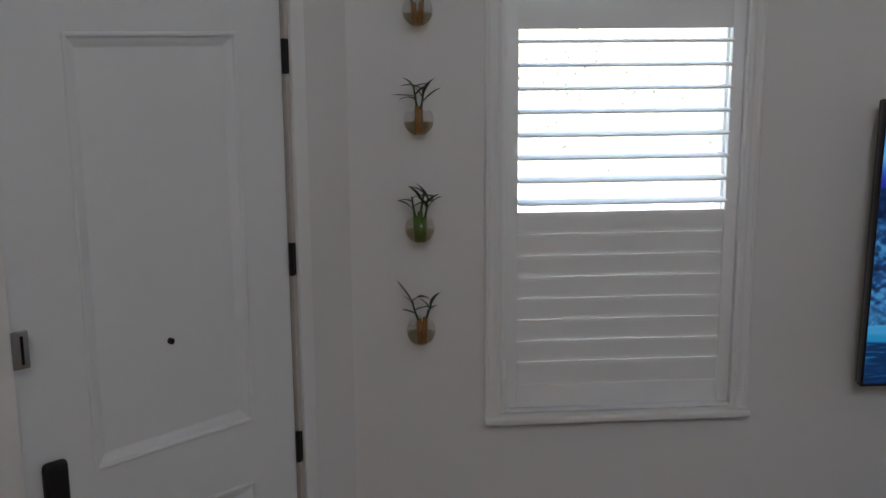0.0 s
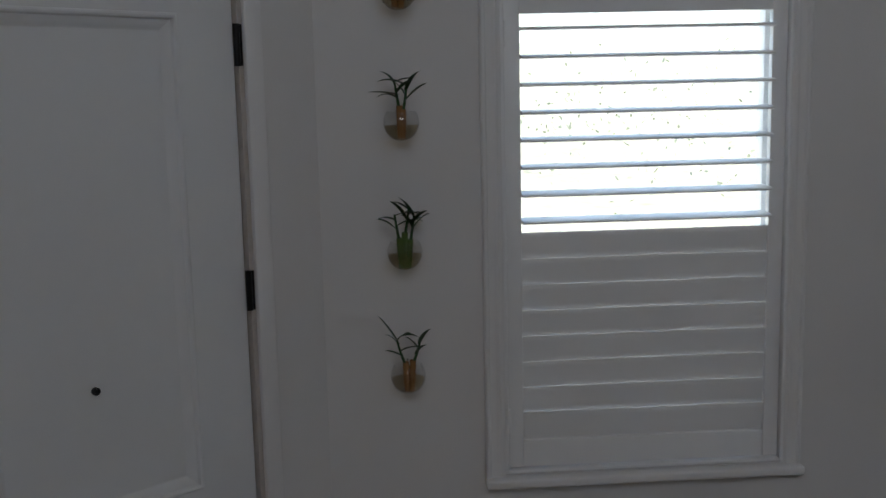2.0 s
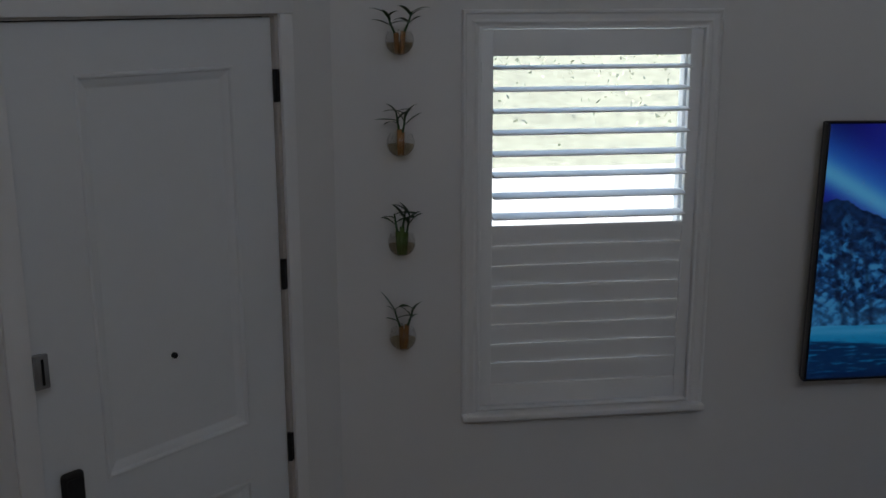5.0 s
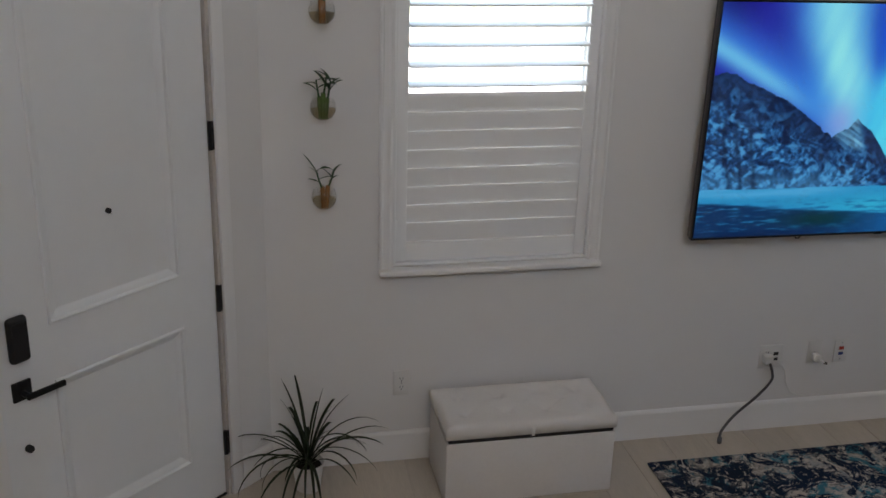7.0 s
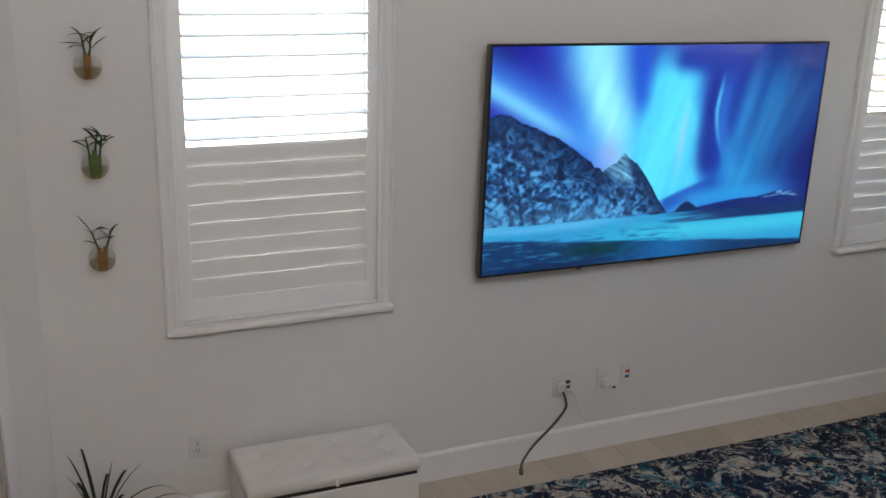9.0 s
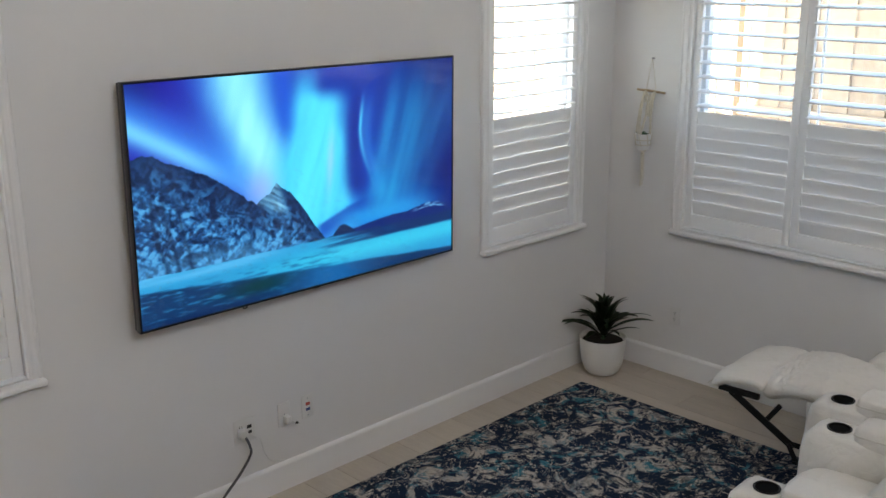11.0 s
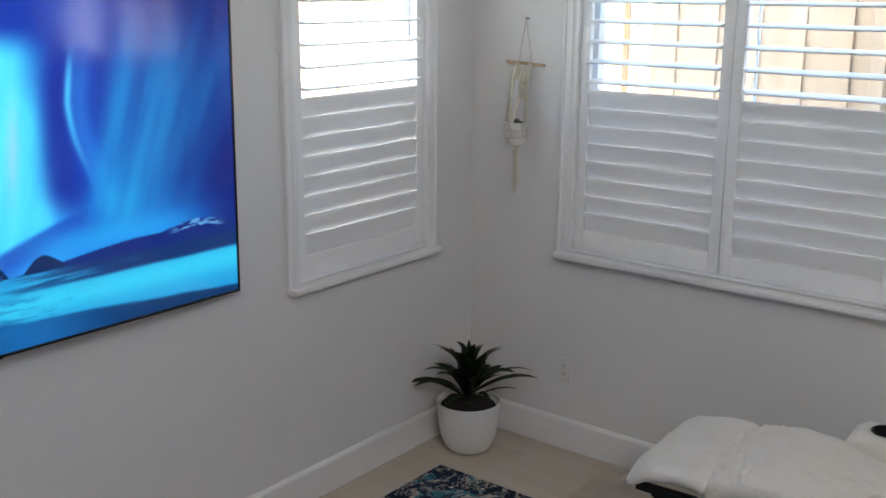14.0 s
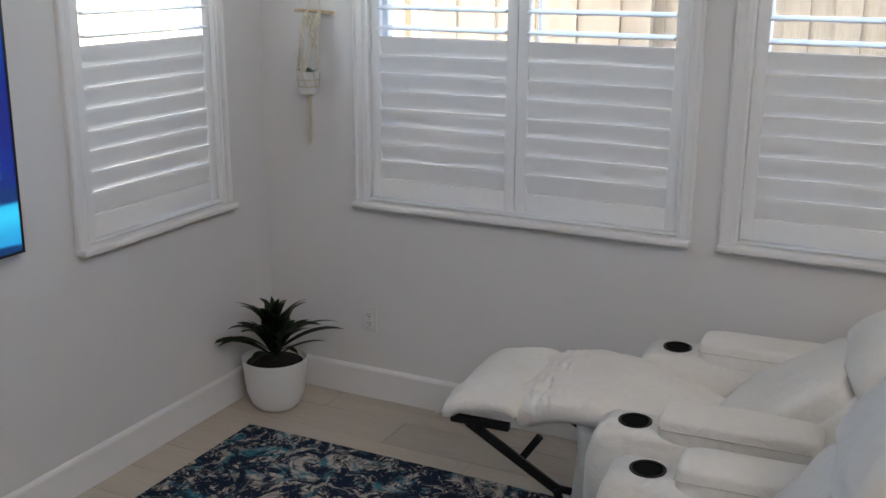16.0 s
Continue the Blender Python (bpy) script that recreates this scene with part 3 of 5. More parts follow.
def front_door():
    """The door, set 15 mm back in its jamb. Local x is minus the distance from the corner, y runs outwards."""
    d = thing("door_1", ENTRY @ pose(LD - 0.032, 0, 0), "closed white two-panel entry door with black hardware", "door", kind="structure")
    x0, x1 = -DS1 + 0.032, -DS0 + 0.032
    p0, p1 = -0.920, -0.378
    zq = ((0.224, 0.808), (1.006, 2.210))
    yf, yb = 0.015, 0.058
    bm = bmesh.new()
    box(bm, x0, p0, yf, yb, 0.012, DTOP)
    box(bm, p1, x1, yf, yb, 0.012, DTOP)
    for a, b in ((0.012, zq[0][0]), (zq[0][1], zq[1][0]), (zq[1][1], DTOP)):
        box(bm, p0, p1, yf, yb, a, b)
    part("door_slab", bm, DOORPAINT, d)
    prof = [(0.0, 0.0), (0.002, 0.005), (0.007, 0.0075), (0.012, 0.006), (0.016, -0.003), (0.026, -0.0055), (0.036, -0.0125), (0.042, -0.014), (0.042, -0.024)]
    for a, b in zq:
        bm = bmesh.new()
        for q0, q1, inw in (((p0, yf, a), (p0, yf, b), (1, 0, 0)), ((p1, yf, a), (p1, yf, b), (-1, 0, 0)), ((p0, yf, a), (p1, yf, a), (0, 0, 1)), ((p0, yf, b), (p1, yf, b), (0, 0, -1))):
            q0, q1, inw = Vector(q0), Vector(q1), Vector(inw)
            dd = (q1 - q0).normalized()
            A = [bm.verts.new(q0 + inw * u + dd * u + Vector((0, -o, 0))) for u, o in prof]
            B = [bm.verts.new(q1 + inw * u - dd * u + Vector((0, -o, 0))) for u, o in prof]
            for i in range(len(prof) - 1):
                bm.faces.new((A[i], A[i + 1], B[i + 1], B[i]))
        part("panel_moulding", bm, DOORPAINT, d, smooth=True)
        part("panel", boxed(p0 + 0.038, p1 - 0.038, yf + 0.0145, yf + 0.038, a + 0.038, b - 0.038), DOORPAINT, d)
    xj = x1 + 0.006
    for z in (2.136, 1.503, 0.872, 0.246):
        bm = boxed(x1 + 0.001, xj + 0.011, -0.0015, 0.0005, z - 0.052, z + 0.052)
        tube(bm, [(x1 + 0.003, yf - 0.012, z - 0.053), (x1 + 0.003, yf - 0.012, z + 0.053)], 0.0085, 12)
        part("hinge", bm, BLACK, d, "matt black butt hinge", smooth=True)
    bm = lathe(bmesh.new(), [(0.0095, 0.0), (0.0095, 0.010), (0.007, 0.011), (0.005, 0.008)], 20)
    bmesh.ops.rotate(bm, verts=bm.verts, cent=(0, 0, 0), matrix=Matrix.Rotation(radians(90), 3, "X"))
    part("peephole", bm, BLACK, d, "black peephole viewer", smooth=True, m=pose(-0.650, yf + 0.0145, 1.325))
    lk = part("smart_lock", boxed(-0.036, 0.036, -0.030, 0.0, -0.079, 0.079, bevel=0.016, seg=4), BLACKPL, d, "black electronic deadbolt cover", smooth=True, m=pose(-1.040, yf - 0.0005, 1.002))
    part("lock_face", boxed(-0.026, 0.026, -0.0325, -0.0302, -0.066, 0.060, bevel=0.001), BLACKPL, lk)
    h = part("lever_handle", boxed(-0.033, 0.033, -0.010, 0.0, -0.033, 0.033, bevel=0.002), BLACK, d, "black lever handle on a square rose", smooth=True, m=pose(-1.042, yf - 0.0005, 0.820))
    part("spindle", tube(bmesh.new(), [(0.0, -0.010, -0.006), (0.0, -0.048, -0.006)], 0.010, 14), BLACK, h, smooth=True)
    part("lever", boxed(-0.011, 0.128, -0.056, -0.044, -0.016, 0.004, bevel=0.003), BLACK, h, smooth=True)
    bm = lathe(bmesh.new(), [(0.013, 0.0), (0.013, 0.016), (0.010, 0.020)], 20)
    bmesh.ops.rotate(bm, verts=bm.verts, cent=(0, 0, 0), matrix=Matrix.Rotation(radians(90), 3, "X"))
    part("bumper", bm, BLACK, d, "round black bumper", smooth=True, m=pose(-1.042, yf - 0.0005, 0.607))
    g = part("door_guard", boxed(-0.020, 0.024, -0.012, 0.0, -0.050, 0.050, bevel=0.004), STEEL, d, "brushed steel door guard", smooth=True, m=pose(x0 + 0.006, -0.0165, 1.412))
    part("guard_slot", boxed(0.000, 0.008, -0.0145, -0.0122, -0.038, 0.038, bevel=0.001), BLACK, g, "dark slot")
    part("guard_mount", boxed(-0.003, 0.022, 0.0002, 0.031, -0.040, 0.040), STEEL, g)
    # jamb lining and casing
    part("jamb", boxed(xj, xj + 0.018, 0.001, T + 0.004, 0.0, DTOP + 0.004), JAMB, d, "primed jamb edge beside the hinges")
    part("jamb", boxed(x0 - 0.022, x0 - 0.009, 0.001, T + 0.004, 0.0, DTOP + 0.004), TRIM, d)
    part("jamb", boxed(x0 - 0.022, xj + 0.018, 0.001, T + 0.004, DTOP + 0.0045, DTOP + 0.022), JAMB, d)
    part("casing", boxed(xj + 0.012, xj + 0.064, -0.016, 0.0005, 0.0, DTOP + 0.012, bevel=0.003), TRIM, d, smooth=True)
    part("casing", boxed(x0 - 0.080, x0 - 0.010, -0.016, 0.0005, 0.0, DTOP + 0.012, bevel=0.003), TRIM, d, smooth=True)
    part("casing", boxed(x0 - 0.080, xj + 0.070, -0.0165, 0.0005, DTOP + 0.0125, DTOP + 0.078, bevel=0.003), TRIM, d, smooth=True)
    part("weatherstrip", boxed(x0 - 0.0085, x0 - 0.0005, yf + 0.002, yf + 0.012, 0.012, DTOP), BLACK, d, "dark rubber weatherstrip in the latch gap")
    part("threshold", boxed(x0 - 0.003, x1 + 0.003, 0.010, T, 0.0, 0.010, bevel=0.003), BLACK, d, "dark metal threshold")
    # black sheet gives the gaps round the slab their shade as colour
    part("gap_backing", boxed(x0 - 0.02, x1 + 0.02, yb + 0.003, yb + 0.03, 0.0, DTOP + 0.02), BLACK, d, "black sheet behind the slab that darkens the gaps round it")
    return d


front_door()

# ---- television ----


def fbm(x, y, seed, octaves=5):
    """Smooth value noise on arrays."""
    r = np.random.RandomState(seed)
    out, amp, tot = np.zeros_like(x), 1.0, 0.0
    for o in range(octaves):
        g = r.rand(64, 64)
        fx, fy = x * 2 ** o, y * 2 ** o
        ix, iy = np.floor(fx).astype(int), np.floor(fy).astype(int)
        tx, ty = fx - ix, fy - iy
        tx, ty = tx * tx * (3 - 2 * tx), ty * ty * (3 - 2 * ty)
        a, b = g[iy % 64, ix % 64], g[iy % 64, (ix + 1) % 64]
        c, d = g[(iy + 1) % 64, ix % 64], g[(iy + 1) % 64, (ix + 1) % 64]
        out += amp * ((a * (1 - tx) + b * tx) * (1 - ty) + (c * (1 - tx) + d * tx) * ty)
        tot += amp
        amp *= 0.55
    return out / tot


def aurora(u, v):
    """The picture on the screen: northern lights over snowy mountains and water. u to the right, v up, both 0 to 1; sRGB out."""
    def lerp(a, b, f):
        return a + (np.array(b) - a) * np.clip(f, 0, 1)[..., None]

    def step(x, a, b):
        t = np.clip((x - a) / (b - a), 0, 1)
        return t * t * (3 - 2 * t)

    n1, n2 = fbm(u * 5, v * 3, 1), fbm(u * 26 - 5 * v, v * 1.6, 2)
    w = 0.03 * (n1 - 0.5)
    col = np.zeros((*u.shape, 3)) + np.array((0.10, 0.08, 0.58))
    col = lerp(col, (0.05, 0.05, 0.40), step(v, 0.75, 1.0) * step(u, 0.12, 0.0))
    col = lerp(col, (0.04, 0.20, 0.64), step(u, 0.30, 0.48))
    col = lerp(col, (0.02, 0.09, 0.42), step(u, 0.66, 0.92))
    # low haze over the sea
    col = lerp(col, (0.05, 0.50, 0.86), 0.85 * step(v, 0.46, 0.26) * step(u, 0.36, 0.5) * step(u, 1.05, 0.78))
    # glow along the left ridge
    ridge = 0.775 - 1.0 * u
    dr = v - ridge
    col = lerp(col, (0.20, 0.55, 0.98), 0.75 * np.exp(-((dr - 0.09) / 0.13) ** 2) * (u < 0.46))
    col = lerp(col, (0.42, 0.80, 1.0), 0.85 * np.exp(-((dr - 0.05) / 0.05) ** 2) * step(u, 0.36, 0.12))
    # the great beam leaning to the right as it falls
    c1 = 0.275 + 0.125 * step(v, 1.05, 0.35) + w
    wl, wr = 0.075 - 0.02 * (1 - v), 0.075
    d = u - c1
    beam = np.exp(-np.abs(d / np.where(d < 0, wl, wr)) ** 2.2)
    col = lerp(col, (0.16, 0.55, 0.97), 0.95 * np.exp(-np.abs(d / 0.12) ** 2.4))
    col = lerp(col, (0.56, 0.94, 1.0), beam * (0.88 + 0.4 * (n2 - 0.5)))
    col = lerp(col, (0.56, 0.60, 0.93), 0.65 * np.exp(-((u - 0.345) / 0.05) ** 2 - ((v - 0.50) / 0.09) ** 2))
    # blue gap, then the wide curtain with two lobes
    col = lerp(col, (0.05, 0.30, 0.84), 0.85 * np.exp(-((u - 0.425 + 0.05 * (v - 0.8)) / 0.030) ** 2) * step(v, 0.55, 0.85))
    lobe1 = np.exp(-np.abs((u - 0.475 - 0.055 * (v - 0.75)) / 0.036) ** 2.4) * step(v, 1.08, 0.80)
    lobe2 = np.exp(-np.abs((u - 0.550 + 0.03 * (v - 0.6)) / 0.060) ** 2.3) * step(v, 0.93, 0.82)
    body = np.exp(-np.abs((u - 0.505) / 0.115) ** 3.5) * step(v, 0.78, 0.55) * step(v, 0.20, 0.30)
    col = lerp(col, (0.14, 0.64, 0.97), 0.95 * np.clip(lobe1 + lobe2 + body, 0, 1))
    col = lerp(col, (0.28, 0.86, 1.0), 0.95 * np.clip(0.8 * lobe1 + lobe2 * step(v, 0.30, 0.5) + 0.9 * body, 0, 1) * (0.75 + 0.8 * (n2 - 0.4)))
    col = lerp(col, (0.62, 0.78, 0.98), 0.6 * np.exp(-((u - 0.555 - 0.05 * (v - 0.55)) / 0.012) ** 2 - ((v - 0.58) / 0.14) ** 2))
    # dark fold and cloud bank under it
    col = lerp(col, (0.05, 0.10, 0.52), 0.75 * np.exp(-np.abs((u - 0.645 - 0.01 * np.sin(v * 9)) / 0.034) ** 2.5) * step(v, 0.34, 0.46) * step(v, 1.0, 0.7))
    bank = 0.27 + 0.62 * (u - 0.49) - 2.2 * np.clip(u - 0.60, 0, 1) ** 2
    col = lerp(col, (0.05, 0.22, 0.66), 0.8 * step(v - bank, 0.012, -0.012) * step(v - bank, -0.13, -0.03) * step(u, 0.49, 0.53) * step(u, 0.78, 0.66))
    col = lerp(col, (0.08, 0.58, 0.90), 0.7 * np.exp(-((v - 0.285) / 0.045) ** 2) * step(u, 0.52, 0.66) * step(u, 0.98, 0.80))
    # thin bright ribbon
    c3 = 0.682 + 0.026 * np.tanh((0.52 - v) * 9) + 0.09 * np.clip(v - 0.70, 0, 1)
    rib = step(v, 0.33, 0.42) * step(v, 0.92, 0.74)
    col = lerp(col, (0.30, 0.85, 1.0), 0.9 * np.exp(-((u - c3) / 0.0065) ** 2) * rib * (0.55 + 0.45 * np.sin(v * 9 + 1.2)))
    col = lerp(col, (0.12, 0.50, 0.88), 0.6 * np.exp(-((u - c3 - 0.018) / 0.022) ** 2) * rib)
    # fans of light on the right
    for c, k, s, ww in ((0.765, 0.55, 0.20, 0.040), (0.81, 0.50, 0.26, 0.030), (0.865, 0.38, 0.34, 0.034), (0.735, 0.5, 0.12, 0.022), (0.93, 0.22, 0.34, 0.03)):
        col = lerp(col, (0.08, 0.62, 0.88), k * np.exp(-((u - c - s * (v - 0.5)) / (ww + 0.02 * n2)) ** 2) * step(v, 0.24, 0.40) * step(v, 1.1, 0.7) * (0.45 + 1.1 * n2))
    # far hills on the right
    hr = fbm(u * 18, u * 0, 5, 4)
    hill = 0.215 + 0.045 * step(u, 0.50, 0.8) + 0.05 * step(u, 0.82, 0.88) * step(u, 0.99, 0.93) * hr
    col = lerp(col, (0.04, 0.14, 0.44), (v < hill) * (u > 0.5))
    col = lerp(col, (0.42, 0.74, 0.95), ((v < hill) & (v > hill - 0.022)) * step(u, 0.835, 0.87) * step(u, 0.98, 0.95) * np.clip((fbm(u * 60, v * 120, 43, 4) - 0.42) * 5, 0, 0.7))
    # mountains
    rough = 0.035 * (fbm(u * 22, u * 0 + 3, 6) - 0.5) + 0.014 * (fbm(u * 90, u * 0 + 1, 16, 3) - 0.5)
    m1 = np.interp(u, (0, 0.03, 0.06, 0.12, 0.20, 0.27, 0.34, 0.46, 0.56), (0.70, 0.72, 0.71, 0.655, 0.595, 0.50, 0.42, 0.27, 0.10)) + rough
    m2 = np.interp(u, (0.27, 0.31, 0.34, 0.365, 0.385, 0.40, 0.425, 0.455, 0.49, 0.52, 0.545), (0.20, 0.42, 0.455, 0.478, 0.512, 0.492, 0.462, 0.40, 0.315, 0.245, 0.19)) + 0.6 * rough
    wx, wy = fbm(u * 9, v * 7, 31, 3) - 0.5, fbm(u * 8 + 5, v * 9, 32, 3) - 0.5
    rock = fbm(u * 110 + 4 * wx, v * 62 + 4 * wy, 7, 6)
    s1 = fbm((u - 0.55 * v) * 74 + 7 * wx, (v + 0.4 * u) * 30, 8, 6)
    s2 = fbm((u + 0.7 * v) * 88 + 6 * wy, (v - 0.5 * u) * 34, 18, 6)
    crack = 1 - np.abs(2 * s2 - 1) * 3.2
    top = np.maximum(m1, m2)
    depth = np.clip((top - v) * 5, 0, 1)
    sn = 0.36 * rock + 0.34 * s1 + 0.30 * s2
    mcol = np.zeros_like(col) + np.array((0.03, 0.10, 0.25))
    mcol = lerp(mcol, (0.09, 0.33, 0.60), np.clip((sn - 0.40) * 7, 0, 1) * (0.35 + 0.65 * depth))
    mcol = lerp(mcol, (0.30, 0.64, 0.88), 0.85 * np.clip((sn - 0.50) * 9, 0, 1) * depth)
    mcol = lerp(mcol, (0.34, 0.68, 0.90), 0.5 * np.clip(crack - 0.35, 0, 1) * np.clip((0.55 - sn) * 6, 0, 1) * depth)
    mcol = lerp(mcol, (0.30, 0.65, 0.90), 0.55 * step(v, 0.33, 0.24) * (0.35 + rock) * step(u, 0.5, 0.3))
    # gullies on the left, and the snowy face of the second peak
    for c in (0.045, 0.075, 0.11):
        mcol = lerp(mcol, (0.03, 0.10, 0.24), 0.6 * np.exp(-((u - c - 0.10 * (0.5 - v) - 0.02 * wx) / 0.006) ** 2) * step(v, 0.58, 0.48))
    face = step(u - 0.405 - 0.20 * (0.44 - v), 0.012, -0.012) * (v < m2) * (v > m1 - 0.005) * step(v, 0.36, 0.40)
    mcol = lerp(mcol, (0.50, 0.80, 0.97), 0.85 * face * np.clip(0.35 + 1.5 * (fbm((u + 0.9 * v) * 70, v * 10, 41, 4) - 0.32), 0, 1))
    col = np.where(((v < m1) | (v < m2))[..., None], mcol, col)
    isl = 0.205 + 0.058 * np.exp(-np.abs((u - 0.595) / 0.034) ** 2.6) + 0.012 * (fbm(u * 80, u * 0, 42, 3) - 0.5)
    col = lerp(col, (0.03, 0.14, 0.34), (v < isl) * (np.abs(u - 0.60) < 0.07))
    # snowy shore, ice and water
    rip = fbm(u * 9, v * 90, 9)
    fine = fbm(u * 30, v * 160, 19)
    shore = 0.215 + 0.004 * (rip - 0.5)
    wcol = np.zeros_like(col) + np.array((0.09, 0.55, 0.80))
    wcol = lerp(wcol, (0.28, 0.66, 0.90), step(v, 0.15, 0.20) * step(u, 0.55, 0.25) * (0.3 + rip))
    wcol = lerp(wcol, (0.16, 0.76, 0.92), 0.8 * np.exp(-((v - 0.125) / 0.05) ** 2) * step(u, 0.15, 0.6))
    wcol = lerp(wcol, (0.03, 0.14, 0.36), 0.92 * step(u + 0.4 * (rip - 0.5), 0.52, 0.72) * step(v, 0.155 + 0.012 * (rip - 0.5), 0.172))
    wcol = lerp(wcol, (0.06, 0.36, 0.60), 0.7 * step(fine, 0.50, 0.66) * step(u, 0.75, 0.4) * step(v, 0.17, 0.14))
    edge = 0.160 - 0.135 * u + 0.02 * (rip - 0.5)
    dark = step(v, edge, edge - 0.012)
    wcol = lerp(wcol, (0.03, 0.17, 0.36), 0.95 * dark)
    wcol = lerp(wcol, (0.10, 0.52, 0.76), dark * step(fine, 0.52, 0.70) * 0.75 * step(u, 0.75, 0.2))
    wcol = lerp(wcol, (0.02, 0.19, 0.20), 0.85 * dark * np.exp(-((u - 0.33) / 0.10) ** 2 - ((v - 0.07) / 0.035) ** 2))
    wcol = lerp(wcol, (0.06, 0.42, 0.72), dark * 0.7 * np.exp(-((u - 0.56) / 0.13) ** 2))
    wcol = lerp(wcol, (0.02, 0.12, 0.30), 0.7 * dark * step(v, 0.05, 0.0) * step(u, 0.45, 0.2))
    col = np.where((v < shore)[..., None], wcol, col)
    # stars
    st = np.random.RandomState(3).rand(*u.shape) > 0.9985
    col = np.where((st & (v > 0.6))[..., None], col + 0.18, col)
    return np.clip(col, 0, 1)


def screen_material():
    m = bpy.data.materials.new("tv_screen")
    m.use_nodes = True
    t = m.node_tree
    b = t.nodes["Principled BSDF"]
    b.inputs["Base Color"].default_value = (0.004, 0.004, 0.005, 1)
    b.inputs["Roughness"].default_value = 0.10
    a = t.nodes.new("ShaderNodeVertexColor")
    a.layer_name = "picture"
    t.links.new(a.outputs["Color"], b.inputs["Emission Color"])
    b.inputs["Emission Strength"].default_value = SCREEN_GLOW
    return m


SCREEN_GLOW = 0.155
TX0, TX1, TZ0, TZ1 = 1.284, 3.052, 0.985, 1.970


def television():
    tv = thing("television", pose((TX0 + TX1) / 2, -0.098, TZ0, 0, 0.7, 0.9), "large flat television showing blue aurora, mounted on the wall", "television")
    w, h = (TX1 - TX0) / 2, TZ1 - TZ0
    bm = bmesh.new()
    e = 0.009
    box(bm, -w, w, 0.0, 0.030, 0, e, bevel=0.0015)
    box(bm, -w, w, 0.0, 0.030, h - e, h, bevel=0.0015)
    box(bm, -w, -w + e, 0.0, 0.030, e, h - e, bevel=0.0015)
    box(bm, w - e, w, 0.0, 0.030, e, h - e, bevel=0.0015)
    part("bezel", bm, BLACKPL, tv, "thin black bezel", smooth=True)
    part("back_case", boxed(-w + 0.004, w - 0.004, 0.0305, 0.052, 0.004, h - 0.004, bevel=0.004), BLACKPL, tv, smooth=True)
    part("wall_bracket", boxed(-0.32, 0.32, 0.0525, 0.0930, h * 0.35, h * 0.75), BLACK, tv, "black wall bracket")
    bm = bmesh.new()
    x = -w + 0.50
    tube(bm, [(x - 0.011, 0.012, 0.0), (x - 0.008, 0.012, -0.011), (x + 0.008, 0.012, -0.011), (x + 0.011, 0.012, 0.0)], 0.0035, 8)
    part("remote_sensor", bm, BLACKPL, tv, "small sensor nub under the bezel", smooth=True)
    part("logo_tab", boxed(-0.018, 0.018, 0.004, 0.014, -0.005, 0.0, bevel=0.001), BLACKPL, tv)
    nx, nz = 640, 372
    xs, zs = np.linspace(-w + e, w - e, nx + 1), np.linspace(e, h - e, nz + 1)
    gx, gz = np.meshgrid(xs, zs)
    me = bpy.data.meshes.new("screen")
    idx = np.arange((nx + 1) * (nz + 1)).reshape(nz + 1, nx + 1)
    quads = np.stack([idx[:-1, :-1], idx[:-1, 1:], idx[1:, 1:], idx[1:, :-1]], -1).reshape(-1, 4)
    me.from_pydata(np.stack([gx.ravel(), np.full(gx.size, 0.003), gz.ravel()], -1).tolist(), [], quads.tolist())
    c = aurora((gx - xs[0]) / (xs[-1] - xs[0]), (gz - zs[0]) / (zs[-1] - zs[0])).reshape(-1, 3)
    lin = np.where(c <= 0.04045, c / 12.92, ((c + 0.055) / 1.055) ** 2.4)
    at = me.color_attributes.new("picture", "FLOAT_COLOR", "POINT")
    at.data.foreach_set("color", np.concatenate([lin, np.ones((len(lin), 1))], 1).astype(np.float32).ravel())
    me.materials.append(screen_material())
    s = new("screen", me)
    s.parent = tv
    tagged(s, "glossy lit screen")
    return tv


television()

# ---- storage bench ----


